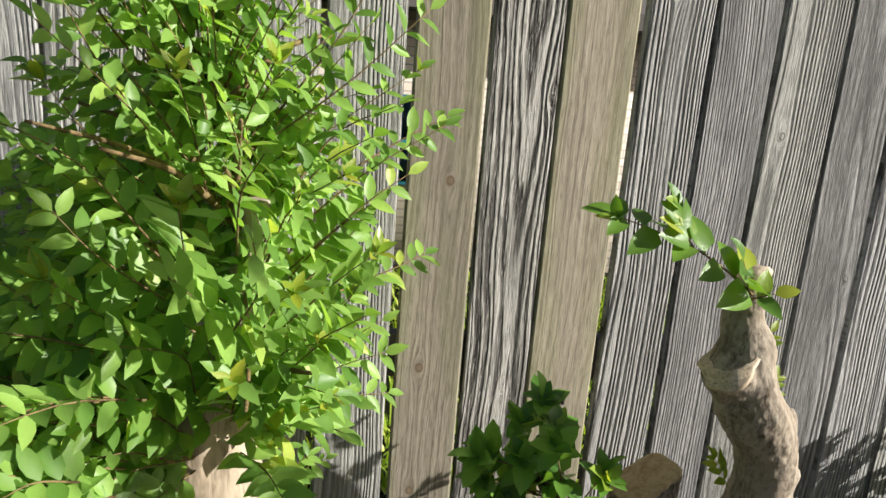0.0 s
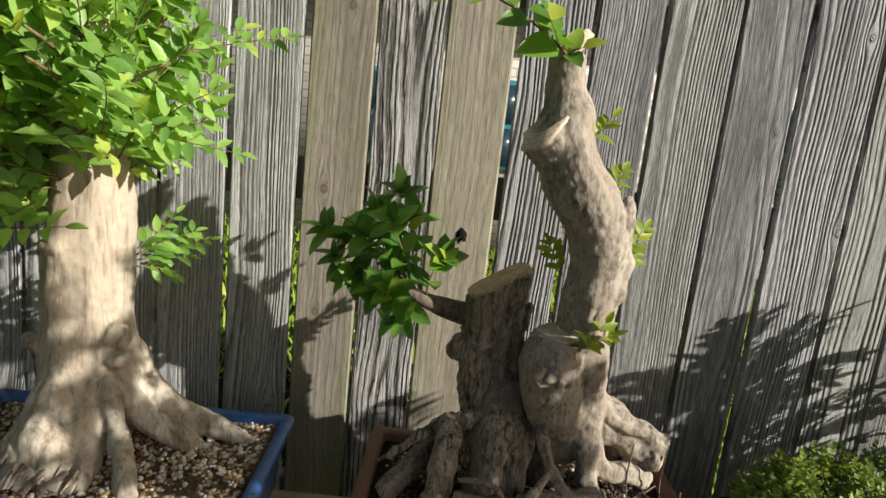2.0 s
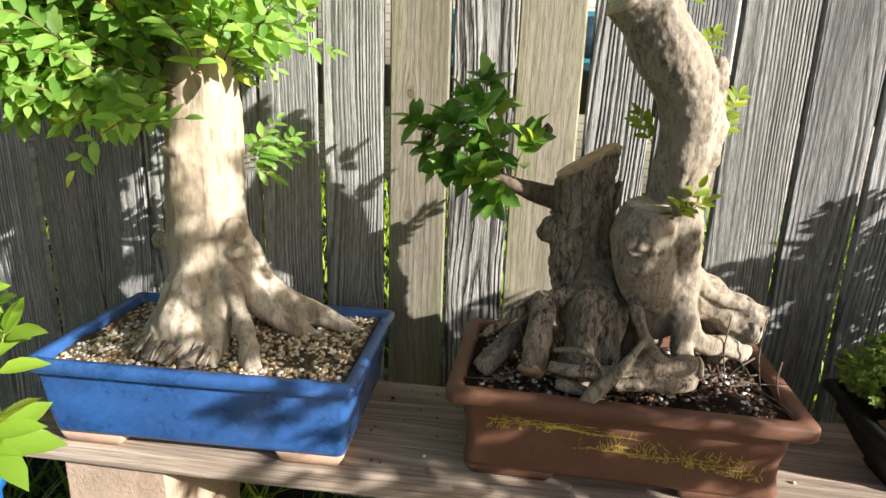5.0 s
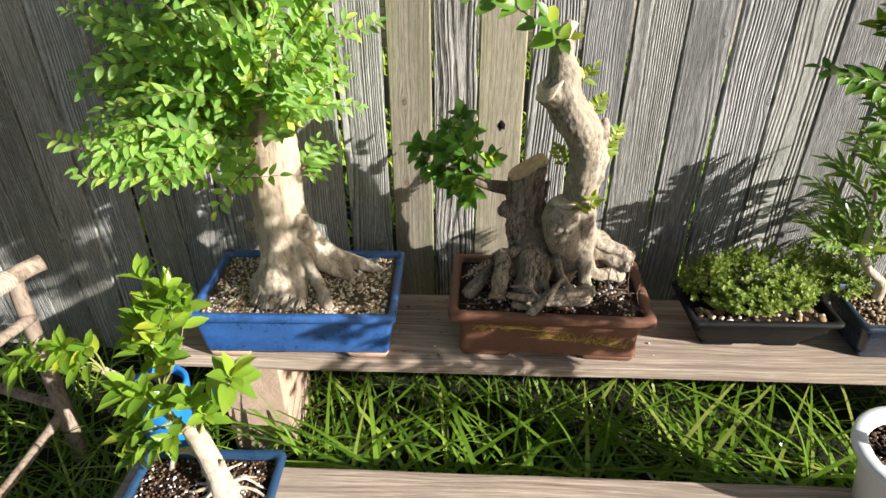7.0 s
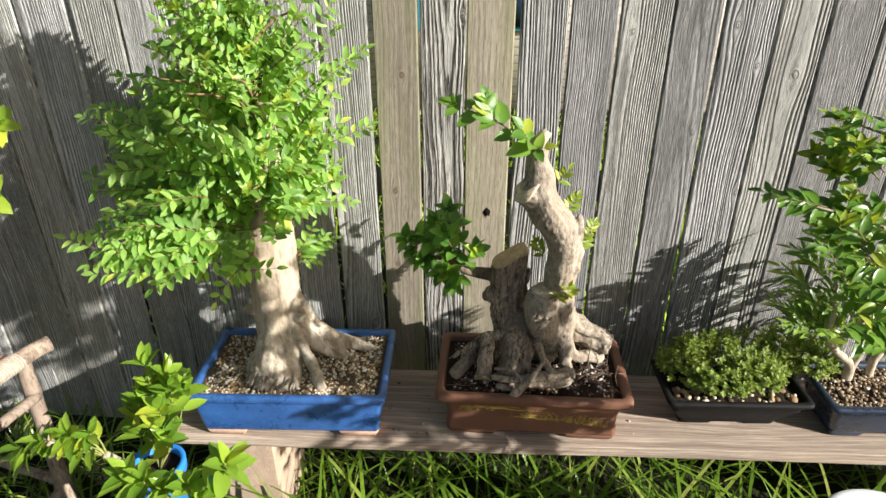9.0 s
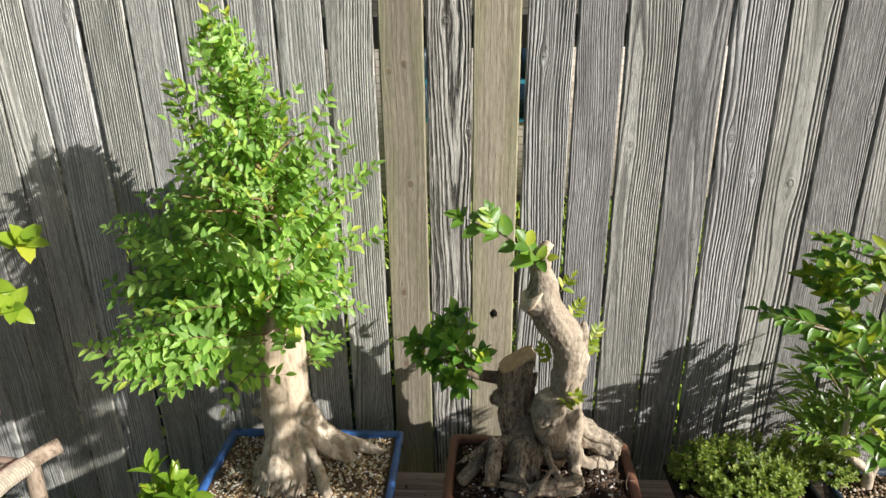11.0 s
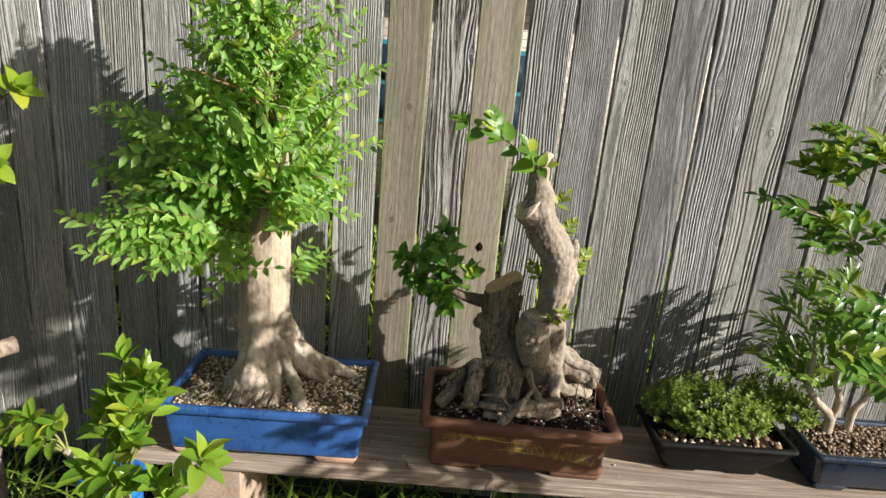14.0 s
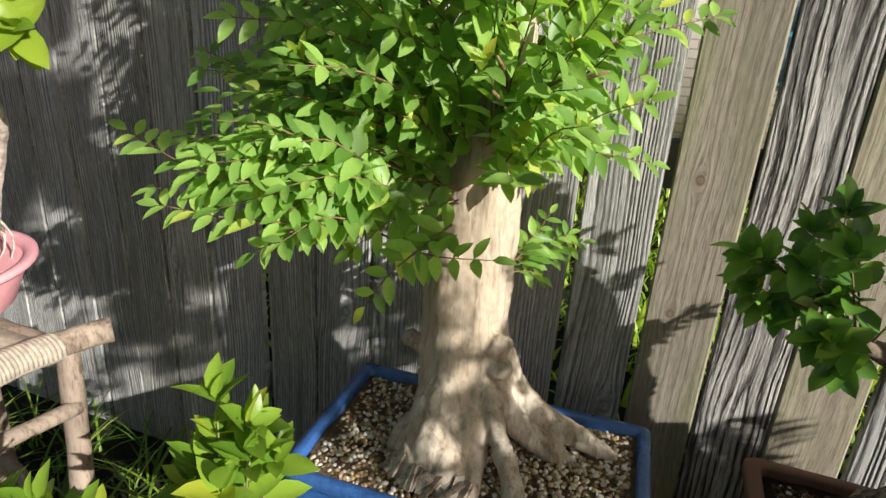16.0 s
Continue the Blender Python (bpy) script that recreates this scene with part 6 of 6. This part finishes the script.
# the end of the branch: broad whorls
for x, y, z, n_, size in ((-0.705, -0.8, 0.655, 8, 0.072), (-0.655, -0.79, 0.65, 5, 0.06), (-0.765, -0.81, 0.64, 7, 0.072), (-0.82, -0.82, 0.62, 6, 0.075), (-0.685, -0.8, 0.605, 6, 0.07), (-0.83, -0.81, 0.585, 5, 0.08)):
    cluster([(-0.65, -0.765, 0.55), ((-0.65 + x) / 2, (-0.77 + y) / 2 + 0.01, (0.55 + z) / 2 + 0.01), (x, y, z)], n_, size, 0.003, 82)
ff.finish(150)

# ---- bright blue pot behind it ----
tub = thing("bright_blue_pot", "bright blue plastic pot standing in the grass", "pot", at=(-0.64, -0.62, GZ))
part("body", lathe(bmesh.new(), [(0.05, 0), (0.055, 0.005), (0.072, 0.42), (0.075, 0.43)]), SKY_PLASTIC, tub)
part("rim", lathe(bmesh.new(), [(0.073, 0.415), (0.082, 0.417), (0.084, 0.45), (0.08, 0.455), (0.07, 0.455), (0.066, 0.41)]), SKY_PLASTIC, tub)
bm = bmesh.new()
bmesh.ops.create_circle(bm, cap_ends=True, segments=32, radius=0.071)
for v in bm.verts:
    v.co.z = 0.43
part("soil", bm, SOIL, tub)
bush = thing("glossy_leaved_bush", "upright bush of bright glossy leaves in a blue pot", "bush")
bf = Foliage(bush, LEAF_BROAD, BRIGHT_LEAF, GREEN_TWIG)
for k, (x, y, z) in enumerate(((-0.545, -0.6, 0.69), (-0.6, -0.59, 0.65), (-0.52, -0.58, 0.62), (-0.63, -0.6, 0.59), (-0.56, -0.65, 0.61), (-0.62, -0.67, 0.54), (-0.54, -0.68, 0.54), (-0.67, -0.59, 0.53), (-0.57, -0.56, 0.65), (-0.56, -0.66, 0.56), (-0.6, -0.6, 0.72), (-0.53, -0.62, 0.66))):
    bf.shoot([(-0.63, -0.62, 0.35), ((-0.6 + x) / 2, (-0.62 + y) / 2, 0.48), (x, y, z)], 0.0035, 0.07, 0.036, 0.5, False, 55, spin=137.5, taper=0.9, jit=0.5)
    bf.rosette((x, y, z), (x + 0.6 + rnd.uniform(-0.2, 0.2), y + 0.62 + rnd.uniform(-0.2, 0.2), 0.25), 6, rnd.uniform(0.062, 0.08))
bf.finish(120)

# ---- stool with the pink bowl ----
stool = thing("rush_seat_stool", "rustic pole-framed stool with a worn woven rush seat", "stool")
SX, SY, SZ = -1.27, -0.5, 0.60


def pole(pts, r0, r1, name, mat_=None):
    bm = bmesh.new()
    n_ = len(pts)
    tube(bm, [(*p, r0 + (r1 - r0) * i / (n_ - 1)) for i, p in enumerate(pts)], 12, 14, 0.08, 20.0)
    part(name, bm, mat_ or STICK_WOOD, stool)


pole([(-1.10, -0.90, 0.595), (-1.11, -0.6, 0.60), (-1.095, -0.49, 0.602), (-1.07, -0.425, 0.604), (-1.045, -0.385, 0.606)], 0.027, 0.025, "seat_rail")
pole([(-1.50, -0.90, 0.595), (-1.50, -0.6, 0.60), (-1.50, -0.33, 0.60)], 0.026, 0.022, "seat_rail")
pole([(-1.53, -0.46, 0.595), (-1.3, -0.465, 0.595), (-1.1, -0.47, 0.595)], 0.02, 0.02, "seat_rail")
pole([(-1.55, -0.85, 0.60), (-1.3, -0.85, 0.60), (-1.08, -0.85, 0.60)], 0.02, 0.02, "seat_rail")
pole([(-1.105, -0.44, 0.60), (-1.10, -0.455, 0.4), (-1.07, -0.5, 0.1), (-1.06, -0.52, GZ)], 0.022, 0.026, "leg")
pole([(-1.50, -0.37, 0.60), (-1.52, -0.36, 0.3), (-1.54, -0.35, GZ)], 0.022, 0.024, "leg")
pole([(-1.12, -0.84, 0.60), (-1.11, -0.85, 0.3), (-1.10, -0.86, GZ)], 0.022, 0.024, "leg")
pole([(-1.50, -0.84, 0.60), (-1.52, -0.86, 0.3), (-1.54, -0.87, GZ)], 0.022, 0.024, "leg")
pole([(-1.08, -0.49, 0.12), (-1.3, -0.43, 0.11), (-1.53, -0.36, 0.1)], 0.017, 0.015, "stretcher")
pole([(-1.08, -0.5, 0.10), (-1.09, -0.68, 0.08), (-1.10, -0.85, 0.07)], 0.017, 0.015, "stretcher")
pole([(-1.09, -0.45, 0.45), (-1.1, -0.65, 0.47), (-1.11, -0.84, 0.47)], 0.017, 0.016, "stretcher")
bm = bmesh.new()
for k in range(62):
    x = -1.50 + 0.40 * k / 61
    w = 0.0034
    tube(bm, [(x, -0.86, 0.615, w), (x, -0.7, 0.617, w), (x, -0.58, 0.615, w), (x, -0.485, 0.612, w)], 5, 8, 0.15, 40.0)
for k in range(46):
    y = -0.84 + 0.36 * k / 45
    x1 = -1.10 if y < -0.55 else -1.10 + (y + 0.55) * 0.25
    tube(bm, [(x1 - 0.03, y, 0.62, 0.004), (x1 - 0.002, y, 0.631, 0.0045), (x1 + 0.02, y, 0.615, 0.0045), (x1 + 0.022, y, 0.59, 0.0045), (x1 - 0.01, y, 0.572, 0.004)], 5, 8, 0.15, 40.0)
tagged(part("woven_seat", bm, RUSH, stool, "frayed woven rush seat"), kind="stuff")

bowl = thing("pink_bowl", "faded pink plastic bowl used as a planter", "bowl", at=(-1.34, -0.545, 0.622))
part("body", lathe(bmesh.new(), [(0.11, 0.0), (0.12, 0.003), (0.155, 0.035), (0.178, 0.09), (0.184, 0.118)], 48), PINK_PLASTIC, bowl)
part("rim", lathe(bmesh.new(), [(0.181, 0.112), (0.198, 0.112), (0.205, 0.118), (0.204, 0.126), (0.194, 0.128), (0.182, 0.124), (0.178, 0.115), (0.172, 0.085), (0.145, 0.05)], 48), PINK_PLASTIC, bowl)
bm = bmesh.new()
bmesh.ops.create_circle(bm, cap_ends=True, segments=32, radius=0.173)
for v in bm.verts:
    v.co.z = 0.09
part("soil", bm, SOIL, bowl)
rooty = thing("exposed_root_bonsai", "bonsai standing on pale hanging aerial roots", "tree")
bm = bmesh.new()
tube(bm, [(-1.31, -0.52, 1.0, 0.035), (-1.29, -0.52, 1.12, 0.028), (-1.2, -0.53, 1.22, 0.02), (-1.06, -0.55, 1.31, 0.016), (-0.985, -0.575, 1.36, 0.012)], 14, 24, 0.1, 18.0)
tube(bm, [(-1.29, -0.52, 1.10, 0.03), (-1.3, -0.52, 1.3, 0.026), (-1.22, -0.52, 1.45, 0.02), (-1.15, -0.54, 1.6, 0.014)], 12, 18, 0.1, 18.0)
tube(bm, [(-1.20, -0.48, 1.2, 0.01), (-1.13, -0.5, 1.12, 0.011), (-1.09, -0.5, 1.055, 0.012), (-1.115, -0.48, 1.0, 0.012), (-1.17, -0.47, 0.9, 0.011), (-1.22, -0.48, 0.72, 0.011)], 10, 26, 0.1, 25.0)
tube(bm, [(-1.06, -0.55, 1.31, 0.012), (-1.0, -0.58, 1.25, 0.007), (-0.92, -0.6, 1.2, 0.005)], 8, 12)
tube(bm, [(-1.01, -0.575, 1.35, 0.01), (-0.92, -0.59, 1.355, 0.006), (-0.84, -0.605, 1.36, 0.004)], 8, 12)
merged(part("trunk", bm, ROOTY_BARK, rooty), 0.004, 1, 0.006, 0.003)
bm = bmesh.new()
for k in range(120):
    a = rnd.uniform(0, 6.28)
    r0, r1 = rnd.uniform(0.01, 0.045), rnd.uniform(0.03, 0.115)
    c, s = math.cos(a), math.sin(a)
    thick = rnd.choice((0.0012, 0.0016, 0.0022, 0.003, 0.0045, 0.0075))
    p = [(-1.31 + c * r0, -0.52 + s * r0, 1.05 - rnd.uniform(0, 0.1), thick)]
    for f in (0.25, 0.5, 0.75):
        m_ = r0 + (r1 - r0) * f
        p.append((-1.31 + c * m_ + rnd.uniform(-0.04, 0.04), -0.52 + s * m_ + rnd.uniform(-0.04, 0.04), 1.03 - f * 0.32, thick * rnd.uniform(0.7, 1.1)))
    p.append((-1.31 + c * r1, -0.52 + s * r1, 0.70, thick * 0.6))
    tube(bm, p, 6, 14, 0.15, 40.0)
tagged(part("aerial_root_tangle", bm, ROOTY_BARK, rooty, "pale thin hanging roots"), kind="stuff")
rf = Foliage(rooty, LEAF_ROUND, SUNNY_LEAF, TWIG)
for at, way, n_ in (((-0.785, -0.61, 1.365), (0.8, -0.2, 0.4), 7), ((-0.87, -0.6, 1.19), (0.5, -0.5, 0.4), 8), ((-0.93, -0.6, 1.25), (0.2, -0.5, 0.8), 6), ((-0.98, -0.59, 1.27), (-0.3, -0.5, 0.8), 6), ((-0.93, -0.58, 1.43), (0.2, -0.3, 1), 8), ((-0.9, -0.6, 1.48), (0.3, -0.4, 0.8), 7), ((-1.0, -0.56, 1.46), (-0.2, -0.4, 0.9), 8), ((-1.08, -0.56, 1.40), (-0.2, -0.6, 0.6), 7), ((-1.1, -0.57, 1.25), (-0.2, -0.7, 0.5), 6), ((-1.13, -0.56, 1.6), (0.1, -0.4, 1), 8), ((-1.03, -0.58, 1.56), (0.4, -0.4, 0.8), 7), ((-1.2, -0.58, 1.45), (-0.4, -0.6, 0.5), 7), ((-1.25, -0.6, 1.3), (-0.4, -0.7, 0.3), 7)):
    rf.rosette(at, way, n_, 0.068, 75)
    rf.shoot([tuple(Vector(at) - Vector(way).normalized() * 0.07), tuple(Vector(at) - Vector(way).normalized() * 0.03), at], 0.0025, 0.05, 0.02, 0.4, False, 60, spin=137.5)
rf.finish(140)

# ---- grass ----
rnd = random.Random(77)
gv, gf = [], []


def blade(x, y, h, w, bend, a):
    c, s = math.cos(a), math.sin(a)
    base = len(gv)
    n_ = 7
    for i in range(n_ + 1):
        t = i / n_
        d = bend * t ** 1.7
        z = GZ - 0.01 + h * (t - 0.42 * min(1.25, bend / h) * t ** 2.8)
        ww = w * (1 - t ** 2.2) * 0.5 + 0.0002
        px, py = x + c * d, y + s * d
        gv.append((px - s * ww, py + c * ww, z))
        gv.append((px + s * ww, py - c * ww, z))
    for i in range(n_):
        k = base + 2 * i
        gf.append((k, k + 1, k + 3, k + 2))


for x0, x1, y0, y1, n_, h0, h1, w0, w1 in ((-0.5, 1.9, -0.76, -0.46, 420, 0.12, 0.34, 0.008, 0.016), (-1.9, -0.3, -1.2, -0.1, 1700, 0.08, 0.3, 0.005, 0.012), (-1.0, 2.2, -0.46, -0.06, 620, 0.1, 0.3, 0.005, 0.011), (-1.2, 2.2, -1.5, -1.05, 900, 0.05, 0.2, 0.005, 0.01)):
    for k in range(n_):
        x, y = rnd.uniform(x0, x1), rnd.uniform(y0, y1)
        if noise.noise(Vector((x * 6, y * 6, 3))) < (-0.05 if y > -0.6 else -0.25):
            continue
        h = rnd.uniform(h0, h1) * (1.0 + 0.3 * noise.noise(Vector((x * 4, y * 4, 0))))
        blade(x, y, h, rnd.uniform(w0, w1), h * rnd.uniform(0.6, 1.7), rnd.uniform(0, 6.28))
for x, y, h, b, a in ((0.95, -0.55, 0.52, 0.25, 0.6), (0.9, -0.52, 0.4, 0.2, 2.8), (0.36, -0.53, 0.5, 0.12, 1.2), (0.63, -0.54, 0.5, 0.06, 1.4), (-0.25, -0.6, 0.42, 0.2, 2.6), (1.25, -0.56, 0.45, 0.2, 2.2)):
    blade(x, y, h, 0.009, b, a)
for k in range(230):
    h = rnd.uniform(0.28, 0.52)
    blade(rnd.uniform(-0.25, 1.6), rnd.uniform(-0.72, -0.5), h, rnd.uniform(0.009, 0.018), h * rnd.uniform(0.8, 2.1), rnd.uniform(0, 6.28))
raw("grass", gv, gf, GRASS_LEAF, None, "", True, "stuff")
tagged(bpy.data.objects["grass"], "long unmown grass under the benches", "grass")
gv, gf = [], []
for k in range(9000):
    blade(rnd.uniform(-3.2, 3.2), rnd.uniform(0.5, 4.9), rnd.uniform(0.06, 0.16), rnd.uniform(0.012, 0.025), rnd.uniform(0.02, 0.12), rnd.uniform(0, 6.28))
raw("lawn", gv, gf, LAWN_LEAF, None, "", True, "stuff")
tagged(bpy.data.objects["lawn"], "sunlit mown lawn behind the fence", "grass")
